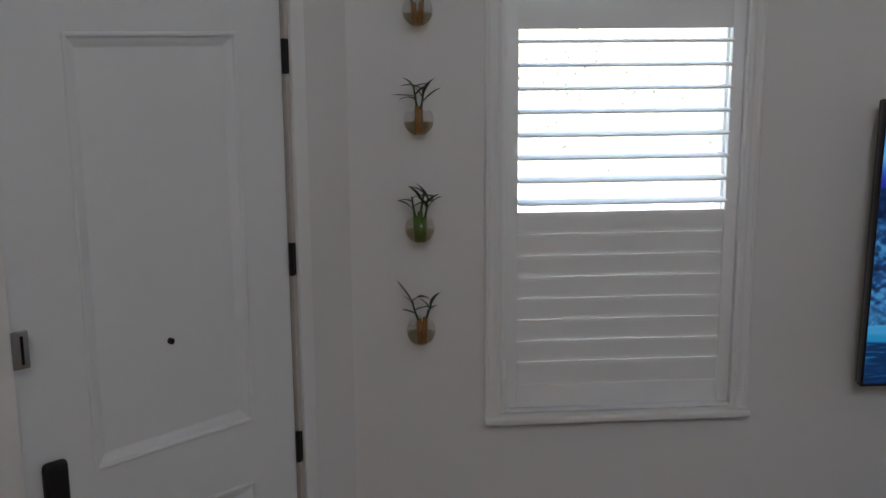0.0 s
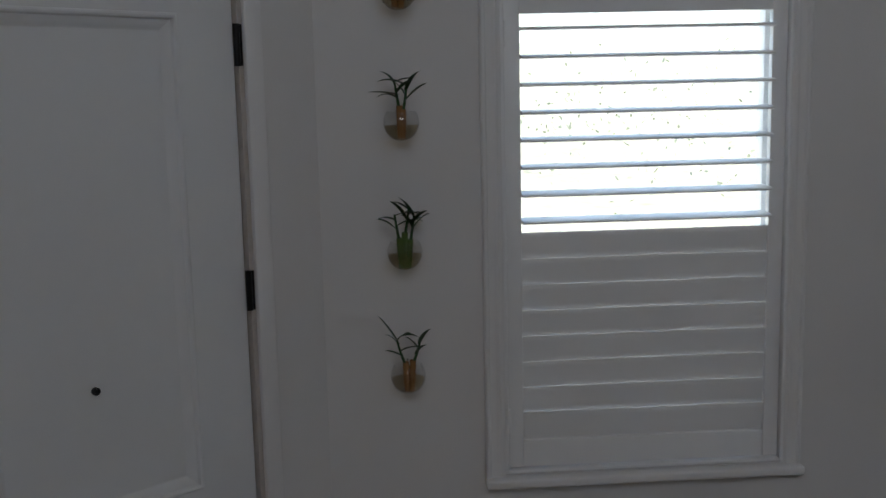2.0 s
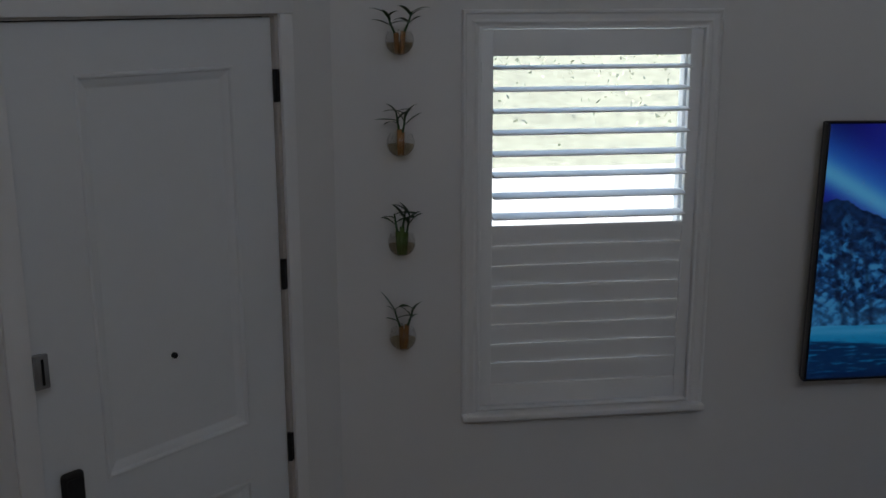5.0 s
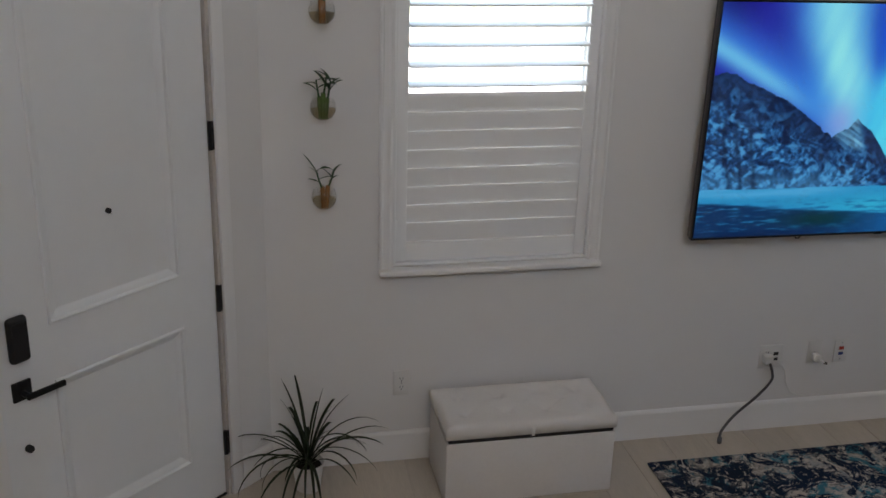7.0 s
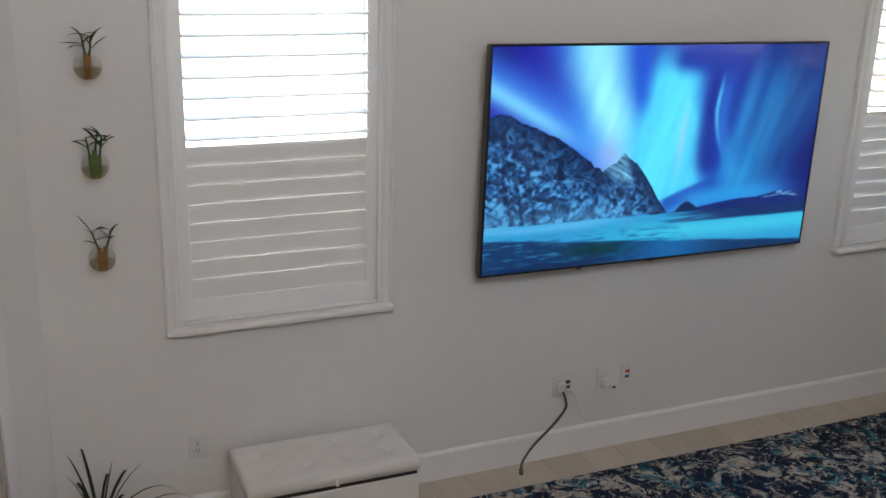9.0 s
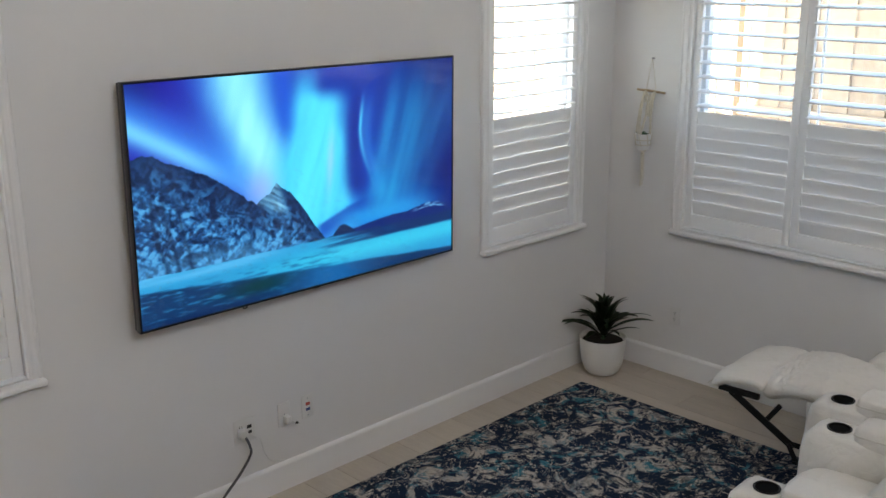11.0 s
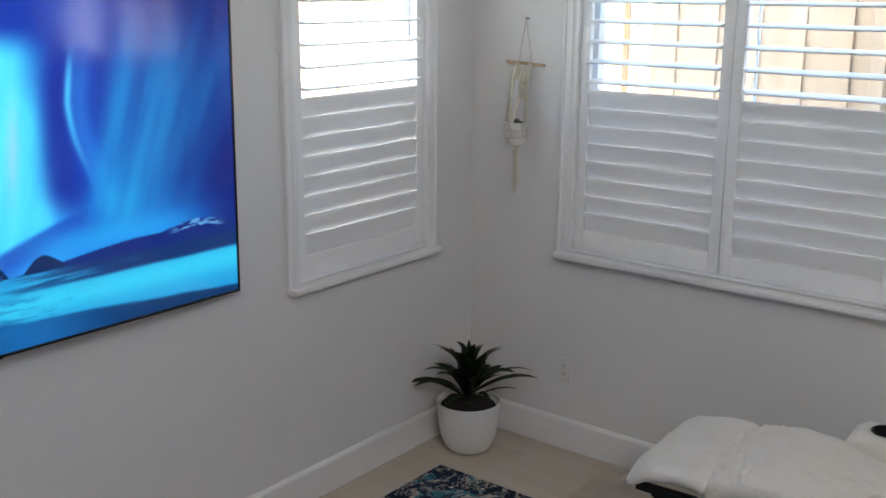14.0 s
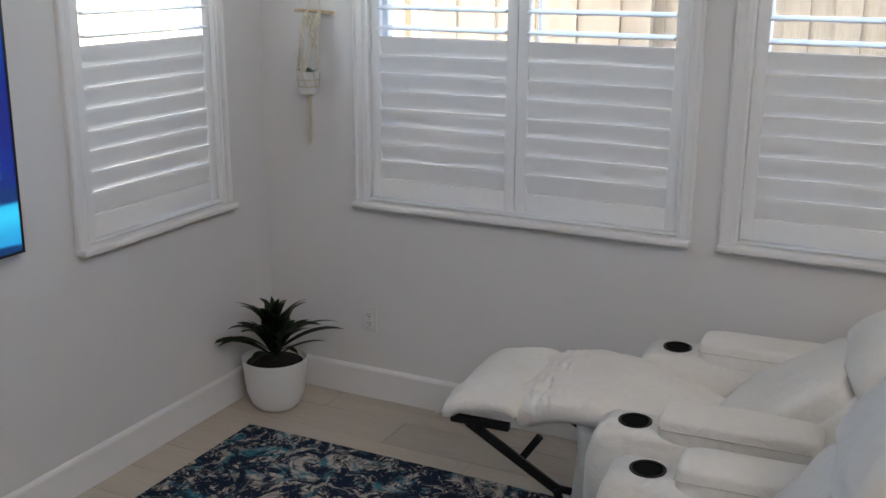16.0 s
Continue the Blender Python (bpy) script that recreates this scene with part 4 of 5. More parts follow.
def storage_bench():
    b = thing("storage_bench", pose(0.5635, -0.2125, 0), "white tufted storage bench with its lid slightly open", "bench")
    w, d = 0.357, 0.1715
    part("body", boxed(-w + 0.003, w - 0.003, -d + 0.004, d, 0.0, 0.280, bevel=0.006, seg=3), LINEN, b, smooth=True)
    # the slit is open; a black block puts its shade in as colour
    part("rim", boxed(-w + 0.012, w - 0.012, -d + 0.008, d - 0.01, 0.2805, 0.300), BLACKPL, b, "black block in the open lid gap, in place of its shade")
    # tufted lid
    bm = bmesh.new()
    nx, ny = 72, 44
    tufts = [(-0.255 + 0.17 * i, -0.070 + 0.14 * j) for i in range(4) for j in range(2)]
    top = []
    for j in range(ny + 1):
        row = []
        for i in range(nx + 1):
            x, y = -w + 2 * w * i / nx, -d + 2 * d * j / ny
            ed = min(x + w, w - x, y + d, d - y)
            z = 0.361 - 0.016 * math.exp(-ed / 0.010)
            for tx, ty in tufts:
                q = math.hypot(x - tx, y - ty)
                z -= 0.019 * math.exp(-(q / 0.026) ** 1.5)
            u, v = (x + 0.255) / 0.17 % 1, (y + 0.070) / 0.14 % 1
            z -= 0.0040 * (math.exp(-((abs(u - v)) / 0.05) ** 2) + math.exp(-((abs(u + v - 1)) / 0.05) ** 2)) * (1 if abs(x) < 0.27 and abs(y) < 0.11 else 0.25)
            z += 0.0016 * noise.noise(Vector((x * 14, y * 14, 0)))
            row.append(bm.verts.new((x, y, z)))
        top.append(row)
    for a, c in zip(top, top[1:]):
        for i in range(nx):
            bm.faces.new((a[i], a[i + 1], c[i + 1], c[i]))
    rim = [*top[0], *[r[-1] for r in top[1:]], *top[-1][-2::-1], *[r[0] for r in top[-2:0:-1]]]
    low = [bm.verts.new((v.co.x, v.co.y, 0.301)) for v in rim]
    for i in range(len(rim)):
        k = (i + 1) % len(rim)
        bm.faces.new((rim[i], low[i], low[k], rim[k]))
    bm.faces.new(low)
    lid = part("lid", bm, LINEN, b, "button-tufted padded lid", smooth="all")
    for tx, ty in tufts:
        part("button", lathe(bmesh.new(), [(0.009, 0.0), (0.009, 0.003), (0.006, 0.0055), (0.001, 0.006)], 14), LINEN, lid, smooth=True, m=pose(tx, ty, 0.3385))
    part("pull_tab", boxed(-0.007, 0.007, -d - 0.005, -d + 0.0005, 0.295, 0.332, bevel=0.002), LINEN, lid, "fabric pull tab", smooth=True)
    return b


storage_bench()

# ---- rug ----
bm = boxed(-1.419, 1.419, -1.05, 1.05, 0.0, 0.011, bevel=0.004)
tagged(part("area_rug", bm, RUG, None, "distressed navy, teal and cream abstract area rug", m=pose(1.147 + 1.419, -0.222 - 1.05, 0.001), smooth=True), category="rug")

# ---- plants ----


def leaf(length, width, rise, droop, fold=0.25, n=9, thick=0.0007, twist=0.0):
    """A strap or blade leaf along local x, arching up and then down."""
    bm = bmesh.new()
    rows = []
    ang = rise
    x = z = 0.0
    for i in range(n + 1):
        u = i / n
        w = width * (math.sin(math.pi * min(1, 0.12 + 0.88 * u)) ** 0.7 if u < 0.97 else 0.05) / 2
        t = twist * u
        off = fold * w
        row = []
        for s, dz in ((-1, off), (0, 0), (1, off)):
            row.append(bm.verts.new((x - math.sin(ang) * dz, s * w * math.cos(t), z + math.cos(ang) * dz + s * w * math.sin(t))))
        rows.append(row)
        ang -= droop / n * (0.4 + 1.2 * u)
        x += length / n * math.cos(ang)
        z += length / n * math.sin(ang)
    for a, b in zip(rows, rows[1:]):
        for k in range(2):
            bm.faces.new((a[k], a[k + 1], b[k + 1], b[k]))
    bmesh.ops.solidify(bm, geom=bm.faces[:], thickness=thick)
    return bm


def spider_plant():
    p = thing("potted_spider_plant", pose(-0.322, -0.165, 0), "spiky strap-leaf plant in a small white pot", "plant")
    part("pot", lathe(bmesh.new(), [(0.046, 0.0), (0.050, 0.004), (0.064, 0.118), (0.066, 0.126), (0.062, 0.126), (0.060, 0.11), (0.058, 0.105)], 36), CERAMIC, p, "small white pot", smooth=True)
    part("soil", lathe(bmesh.new(), [(0.0595, 0.100), (0.055, 0.109), (0.02, 0.113)], 24), SOIL, p, smooth=True)
    r = random.Random(11)
    for k in range(42):
        inner = k < 7
        L = r.uniform(0.28, 0.42) if inner else r.uniform(0.26, 0.43)
        rise = r.uniform(1.15, 1.5) if inner else r.uniform(0.45, 1.25)
        droop = r.uniform(0.2, 0.7) if inner else r.uniform(1.3, 2.6)
        a = k * 137.5 + r.uniform(-14, 14)
        part("leaf", leaf(L, r.uniform(0.009, 0.014), rise, droop, 0.5, 10, 0.0006, r.uniform(-0.5, 0.5)), SPIDER, p, smooth="all", m=pose(0.008 * math.cos(radians(a)), 0.008 * math.sin(radians(a)), 0.110 + (0.10 if k % 3 == 0 else 0.03) * r.random(), 0, 0, a))
    part("stem", tube(bmesh.new(), [(0, 0, 0.105), (0.004, 0.002, 0.16), (0, 0, 0.22)], 0.008, 10, 0.6), SPIDER, p, smooth=True)
    return p


spider_plant()


def corner_plant():
    p = thing("potted_dracaena", pose(4.208, -0.200, 0), "dark green broad-leaf plant in a white textured pot", "plant")
    prof = [(0.070, 0.0), (0.084, 0.004), (0.104, 0.025), (0.122, 0.07), (0.131, 0.13), (0.137, 0.20), (0.139, 0.222), (0.141, 0.230), (0.136, 0.230), (0.133, 0.215), (0.132, 0.205)]
    bm = lathe(bmesh.new(), prof, 64)
    for v in bm.verts:
        if 0.03 < v.co.z < 0.20 and math.hypot(v.co.x, v.co.y) > 0.10:
            th = math.atan2(v.co.y, v.co.x)
            k = 1 + 0.010 * math.sin(32 * th) * math.cos(v.co.z * 190)
            v.co.x, v.co.y = v.co.x * k, v.co.y * k
    part("pot", bm, CERAMIC, p, "white pot with a woven relief", smooth="all")
    part("soil", lathe(bmesh.new(), [(0.1325, 0.198), (0.12, 0.206), (0.05, 0.212)], 32), SOIL, p, smooth=True)
    part("stem", tube(bmesh.new(), [(0, 0, 0.195), (0.006, 0, 0.27), (0, 0.004, 0.33)], 0.016, 10, 0.6), LEAF, p, smooth=True)
    r = random.Random(5)
    for k in range(42):
        f = k / 42
        a = k * 137.5 + r.uniform(-12, 12)
        L = r.uniform(0.23, 0.33) * (1.05 - 0.22 * f)
        rise = 0.62 + 0.85 * f + r.uniform(-0.15, 0.15)
        # the two walls hold the leaves on that side back
        out = math.cos(radians(a - 45))
        if out > 0.2:
            L *= 0.66
            rise += 0.35
        part("leaf", leaf(L, r.uniform(0.034, 0.050), rise, r.uniform(0.6, 1.3), 0.35, 9, 0.001, r.uniform(-0.5, 0.5)), LEAF, p, smooth="all", m=pose(0.012 * math.cos(radians(a)), 0.012 * math.sin(radians(a)), 0.225 + 0.11 * f, 0, 0, a))
    return p


corner_plant()


def bulb_vase(z, kind, seed):
    """A round glass bulb with a flat back, hung on the wall, with a few stalks of lucky bamboo in water."""
    labels = {"a": "wall-hung glass bulb with leafy bamboo stalks", "b": "wall-hung glass bulb with one forked bamboo stalk", "c": "wall-hung glass bulb with three green bamboo stalks", "d": "wall-hung glass bulb with two sprouting bamboo stalks"}
    v = thing("wall_vase", pose(-0.231, -0.052, z), labels[kind], "vase", "wall vases beside the window")
    R = 0.049
    top = 0.078
    prof = []
    for i in range(15):
        th = -math.pi / 2 + (math.pi / 2 + math.asin((top - R) / R)) * i / 14
        prof.append((max(0.002, R * math.cos(th)), R + R * math.sin(th)))
    inner = [(max(0.001, r - 0.0018), zz + (0.0018 if i < 3 else 0)) for i, (r, zz) in enumerate(prof)]
    bm = lathe(bmesh.new(), prof + [(prof[-1][0] + 0.002, top + 0.002)] + inner[::-1], 36, close=False)
    bmesh.ops.remove_doubles(bm, verts=bm.verts, dist=1e-5)
    for q in bm.verts:
        q.co.y = min(q.co.y, 0.046)
    g = part("glass_bulb", bm, VASEGLASS, v, "clear glass bulb", smooth="all")
    wprof = [(max(0.001, r - 0.0022), zz + 0.001) for r, zz in prof if zz < 0.045]
    part("water", lathe(bmesh.new(), wprof, 28), WATER, v, "amber-tinted water", smooth=True)
    part("hanging_pin", tube(bmesh.new(), [(0, 0.038, 0.083), (0, 0.0515, 0.083)], 0.003, 8), STEEL, v)
    r = random.Random(seed)
    spec = {
        "a": [(-0.012, 0.075, BAMBOOSTEM), (0.012, 0.080, BAMBOOSTEM)],
        "b": [(-0.004, 0.095, BAMBOOSTEM), (0.005, 0.085, BAMBOOSTEM)],
        "c": [(-0.014, 0.090, BAMBOOGREEN), (0.001, 0.105, BAMBOOGREEN), (0.015, 0.085, BAMBOOGREEN)],
        "d": [(-0.006, 0.090, BAMBOOSTEM), (0.014, 0.095, BAMBOOSTEM)],
    }[kind]
    for sx, sh, mat in spec:
        bm = tube(bmesh.new(), [(sx * 0.6, 0, 0.006), (sx * 0.8, 0, 0.04), (sx, -0.004, sh)], 0.0088, 12)
        for k in range(1, 4):
            zz = 0.006 + sh * k / 4
            tube(bm, [(sx * (0.6 + 0.4 * k / 4), -0.001 * k, zz - 0.002), (sx * (0.6 + 0.4 * k / 4), -0.001 * k, zz + 0.002)], 0.0100, 12)
        part("stalk", bm, mat, v, smooth=True)
        lean = {"a": 0.9, "b": 0.35, "c": 0.35, "d": 0.7}[kind] * (1 if sx > 0 else -1)
        sp = [(sx, -0.004, sh - 0.012), (sx + 0.02 * lean, -0.010, sh + 0.030), (sx + 0.034 * lean, -0.014, sh + 0.066)]
        shoot = part("shoot", tube(bmesh.new(), spline(sp, 6), 0.0044, 8, 0.6), BAMBOOLEAF, v, smooth=True)
        nl = {"a": 5, "b": 4, "c": 4, "d": 4}[kind]
        for k in range(nl):
            u = 0.35 + 0.65 * k / (nl - 1)
            px = sx + 0.034 * lean * u
            pz = sh + 0.066 * u - 0.004
            left = (k % 2 == 0) != (sx > 0)
            az = (180 if left else 0) + r.uniform(-55, 40) * (1 if left else -1) * 0.6 - 25 * (1 if not left else -1)
            part("leaf", leaf(r.uniform(0.050, 0.085), r.uniform(0.016, 0.024), r.uniform(0.35, 1.2), r.uniform(0.2, 1.0), 0.3, 7, 0.0005, r.uniform(-0.4, 0.4)), BAMBOOLEAF, v, smooth="all", m=pose(px, -0.012, pz, 0, 0, az))
    if kind == "b":
        part("leaf", leaf(0.085, 0.021, 0.15, 0.15, 0.3, 7, 0.0005), BAMBOOLEAF, v, smooth="all", m=pose(-0.004, -0.012, 0.125, 0, 0, 186))
    if kind == "d":
        part("leaf", leaf(0.10, 0.014, 1.02, 0.1, 0.6, 7, 0.0005), BAMBOOLEAF, v, smooth="all", m=pose(-0.024, -0.014, 0.145, 0, 0, 180))
    return v


for z, kind, seed in ((2.223, "a", 1), (1.878, "b", 2), (1.524, "c", 3), (1.174, "d", 4)):
    bulb_vase(z, kind, seed)

# ---- macrame hanger ----


def hanger():
    h = thing("macrame_plant_hanger", pose(XR - 0.012, -0.286, -0.028), "cream macrame hanger with a small potted succulent", "plant hanger")
    # local: room at x < 0, y along the wall
    part("nail", tube(bmesh.new(), [(0.012, 0.0, 1.888), (-0.012, 0.0, 1.890)], 0.004, 10), STEEL, h, "wall hook")
    part("dowel", tube(bmesh.new(), [(-0.012, 0.090, 1.708), (-0.014, 0.0, 1.706), (-0.012, -0.098, 1.700)], 0.0068, 10), DOWEL, h, "pale wooden stick", smooth=True)
    part("hanging_cord", tube(bmesh.new(), [(-0.010, 0.030, 1.712), (-0.006, 0.0, 1.890), (-0.010, -0.035, 1.708)], 0.0019, 6), ROPE, h, smooth=True)
    rp = -0.062
    for k, (ys, yt, xt) in enumerate(((0.032, 0.046, rp - 0.005), (0.026, 0.0, rp - 0.048), (-0.036, -0.046, rp - 0.004), (-0.030, -0.010, rp - 0.047))):
        c = spline([(-0.016, ys, 1.706), (-0.030 + 0.3 * xt, ys * 0.8 + yt * 0.2, 1.62), (xt, yt, 1.468)], 16)
        bm = bmesh.new()
        for ph in (0, math.pi):
            pts = []
            for i, q in enumerate(c):
                a = ph + i * 0.75
                pts.append((q.x + 0.0036 * math.cos(a), q.y + 0.0036 * math.sin(a), q.z))
            tube(bm, pts, 0.0046, 6)
        part("rope_arm", bm, ROPE, h, "twisted cotton rope", smooth=True)
    # knotted web behind
    bm = bmesh.new()
    for j in range(5):
        for i in range(3):
            y, z = -0.020 + 0.020 * i + (0.0095 if j % 2 else 0) - 0.004, 1.688 - 0.026 * j
            s = max(0.35, 1 - j * 0.10)
            tube(bm, [(-0.014, y * s, z), (-0.018, (y - 0.0095) * s, z - 0.026)], 0.0038, 6)
            tube(bm, [(-0.014, y * s, z), (-0.018, (y + 0.0095) * s, z - 0.026)], 0.0038, 6)
            lathe(bm, [(0.001, -0.005), (0.0052, 0), (0.001, 0.005)], 8, (-0.018, y * s, z))
    part("knotted_web", bm, ROPE, h, smooth=True)
    pot = part("small_pot", lathe(bmesh.new(), [(0.034, 0.0), (0.037, 0.003), (0.046, 0.088), (0.048, 0.092), (0.044, 0.092), (0.042, 0.080)], 28), CERAMIC, h, "small white pot in a rope cradle", smooth=True, m=pose(rp, 0, 1.374))
    part("soil", lathe(bmesh.new(), [(0.0425, 0.074), (0.02, 0.080)], 20), SOIL, pot)
    for zz in (0.03, 0.058):
        bm = bmesh.new()
        rr = 0.039 + 0.10 * zz + 0.001
        pts = [(rr * math.cos(2 * math.pi * i / 24), rr * math.sin(2 * math.pi * i / 24), zz) for i in range(25)]
        tube(bm, pts, 0.003, 6)
        part("cradle_rope", bm, ROPE, pot, smooth=True)
    bm = bmesh.new()
    for i in range(6):
        a = 2 * math.pi * i / 6
        tube(bm, [(0.048 * math.cos(a), 0.048 * math.sin(a), 0.090), (0.042 * math.cos(a + 0.3), 0.042 * math.sin(a + 0.3), 0.03), (0.012 * math.cos(a), 0.012 * math.sin(a), -0.012)], 0.003, 6)
    part("cradle_rope", bm, ROPE, pot, smooth=True)
    r = random.Random(8)
    for k in range(20):
        a = k * 137.5
        part("succulent_leaf", leaf(r.uniform(0.022, 0.04), r.uniform(0.010, 0.014), r.uniform(0.5, 1.2), 0.5, 0.4, 5, 0.002), BAMBOOLEAF, pot, smooth="all", m=pose(0.02 * math.cos(a), 0.02 * math.sin(a), 0.080, 0, 0, a))
    part("knot", lathe(bmesh.new(), [(0.004, -0.012), (0.011, -0.006), (0.012, 0.004), (0.005, 0.012)], 12), ROPE, h, smooth=True, m=pose(rp, 0, 1.352))
    bm = bmesh.new()
    for k in range(30):
        a, q = r.uniform(0, 6.28), r.uniform(0, 0.010)
        L = r.uniform(0.15, 0.20)
        tube(bm, [(rp + q * math.cos(a), q * math.sin(a), 1.350), (rp * 0.9 + q * 1.2 * math.cos(a), q * 1.4 * math.sin(a) + 0.004, 1.350 - L * 0.6), (rp * 0.85 + q * 1.5 * math.cos(a), q * 1.6 * math.sin(a) + 0.008, 1.350 - L)], 0.0015, 5)
    part("tassel", bm, ROPE, h, smooth=True)
    return h


hanger()

# ---- outlets and cords ----


def outlet(m, gangs=1, style="duplex", label="white duplex wall outlet"):
    """A wall plate; local x along the wall, the room at y < 0."""
    o = thing("wall_outlet", m, label, "outlet", "outlets along the walls")
    w = 0.035 + 0.023 * (gangs - 1)
    part("plate", boxed(-w, w, -0.006, 0.0, -0.0575, 0.0575, bevel=0.003, seg=3), PLATE, o, smooth=True)
    for g in range(gangs):
        cx = (g - (gangs - 1) / 2) * 0.046
        if style == "duplex" or (style == "mixed" and g == 0):
            for cz in (-0.0195, 0.0195):
                f = part("receptacle", boxed(cx - 0.0165, cx + 0.0165, -0.0085, -0.0062, cz - 0.014, cz + 0.014, bevel=0.0015), PLATE, o)
                bm = bmesh.new()
                for sx in (-0.006, 0.006):
                    box(bm, cx + sx - 0.0012, cx + sx + 0.0012, -0.0092, -0.0086, cz - 0.001, cz + 0.008)
                box(bm, cx - 0.0025, cx + 0.0025, -0.0092, -0.0086, cz - 0.010, cz - 0.005)
                part("slot", bm, SLOT, f)
        if style == "data" or (style == "mixed" and g == 1):
            part("port", boxed(cx - 0.012, cx + 0.012, -0.0085, -0.0062, 0.006, 0.022, bevel=0.001), SLOT if style == "mixed" else REDPL, o, "dark port" if style == "mixed" else "red port")
            part("port", boxed(cx - 0.012, cx + 0.012, -0.0085, -0.0062, -0.020, -0.006, bevel=0.001), SLOT if style == "mixed" else BLUEPL, o, "dark port" if style == "mixed" else "blue port")
    for sz in ((-0.042, 0.042) if style == "data" else (0.0,)):
        bm = lathe(bmesh.new(), [(0.003, 0.0), (0.003, 0.0012), (0.002, 0.0016)], 10)
        bmesh.ops.rotate(bm, verts=bm.verts, cent=(0, 0, 0), matrix=Matrix.Rotation(radians(90), 3, "X"))
        part("screw", bm, STEEL, o, m=pose(0, -0.0062, sz))
    return o


outlet(pose(0.089, 0, 0.371))
outlet(pose(1.799, 0, 0.371), 2, "mixed", "white two-gang wall plate with a plug in it")
outlet(pose(2.017, 0, 0.379), 1, "blank", "white wall plate with a cable plugged in")
outlet(pose(2.153, 0, 0.376), 1, "data", "white data plate with a red and a blue port")
outlet(pose(XR, -0.520, 0.367, 0, 0, -90))


def cord(name, ctrl, radius, mat, label, plug=None, end=None, shift=0.037):
    c = thing(name, pose(shift, 0, 0.004), label, "cable")
    part("lead", tube(bmesh.new(), spline(ctrl, 12), radius, 8), mat, c, smooth=True)
    if plug:
        x, y, z, sx, sz, mt = plug
        part("plug", boxed(x - sx, x + sx, y - 0.034, y, z - sz, z + sz, bevel=0.005, seg=3), mt, c, smooth=True)
    if end:
        part("connector", tube(bmesh.new(), end, radius * 1.7, 10), mat, c, "small end connector", smooth=True)
    return c


cord("power_cord", [(1.742, -0.040, 0.352), (1.752, -0.055, 0.31), (1.757, -0.045, 0.26), (1.700, -0.036, 0.18), (1.600, -0.045, 0.10), (1.530, -0.075, 0.045), (1.505, -0.105, 0.016)], 0.0062, GREYCORD, "grey braided cable hanging from the outlet to the floor", (1.738, -0.0095, 0.366, 0.020, 0.020, PLATE), [(1.510, -0.10, 0.020), (1.498, -0.122, 0.010)])
cord("charging_cord", [(1.752, -0.030, 0.362), (1.785, -0.055, 0.352), (1.815, -0.050, 0.315), (1.840, -0.035, 0.245), (1.880, -0.028, 0.185), (1.945, -0.022, 0.160), (1.962, -0.020, 0.162)], 0.0026, WHITECORD, "thin white cord looping from the outlet")
cord("cable_adapter", [(1.980, -0.026, 0.352), (2.005, -0.042, 0.335), (2.028, -0.040, 0.326)], 0.0045, WHITECORD, "short white adapter lead with a dark tip", (1.972, -0.0075, 0.356, 0.015, 0.018, PLATE), None, 0.047)
part("adapter_tip", tube(bmesh.new(), [(2.004, -0.0425, 0.3352), (2.018, -0.042, 0.3295)], 0.0062, 10), BLACKPL, bpy.data.objects["cable_adapter"], "dark adapter tip", smooth=True)

# ---- recliners ----


def bent_pad(x0, x1, line, thick, n=40, lump=0.006, seed=0, pucker=None):
    """A padded band across x that follows a line of (y, z) on its top, quilted across."""
    bm = bmesh.new()
    pts = spline([(0, y, z) for y, z in line], n // max(1, len(line) - 1))
    m = len(pts)
    cols = 40
    top, bot = [], []
    for i, p in enumerate(pts):
        d = (pts[min(i + 1, m - 1)] - pts[max(i - 1, 0)]).normalized()
        nrm = Vector((0, -d.z, d.y))
        if nrm.z < 0:
            nrm = -nrm
        endf = min(1, min(i, m - 1 - i) / 4.0)
        rt, rb = [], []
        for j in range(cols + 1):
            s = -1 + 2 * j / cols
            x = (x0 + x1) / 2 + (x1 - x0) / 2 * s
            e = (1 - 0.62 * abs(s) ** 7) * (0.45 + 0.55 * math.sqrt(max(0, 1 - (1 - endf) ** 2)))
            h = lump * noise.noise(Vector((x * 8 + seed, p.y * 9, p.z * 9))) + lump * 0.6 * noise.noise(Vector((x * 24 + seed, p.y * 26, p.z * 20)))
            if pucker:
                h += 0.012 * noise.noise(Vector((x * 34, p.y * 70, 3.3))) * math.exp(-((p.y - pucker) / 0.06) ** 2)
            rt.append(bm.verts.new(Vector((x, p.y, p.z)) + nrm * (h - thick * 0.5 * (1 - e))))
            rb.append(bm.verts.new(Vector((x, p.y, p.z)) - nrm * (thick - thick * 0.5 * (1 - e))))
        top.append(rt)
        bot.append(rb)
    for a, b in zip(top, top[1:]):
        for j in range(cols):
            bm.faces.new((a[j], a[j + 1], b[j + 1], b[j]))
    for a, b in zip(bot, bot[1:]):
        for j in range(cols):
            bm.faces.new((a[j], b[j], b[j + 1], a[j + 1]))
    for i in range(m - 1):
        bm.faces.new((top[i][0], top[i + 1][0], bot[i + 1][0], bot[i][0]))
        bm.faces.new((top[i][-1], bot[i][-1], bot[i + 1][-1], top[i + 1][-1]))
    for r0, r1 in ((top[0], bot[0]), (top[-1], bot[-1])):
        for j in range(cols):
            bm.faces.new((r0[j], r1[j], r1[j + 1], r0[j + 1]))
    return bm


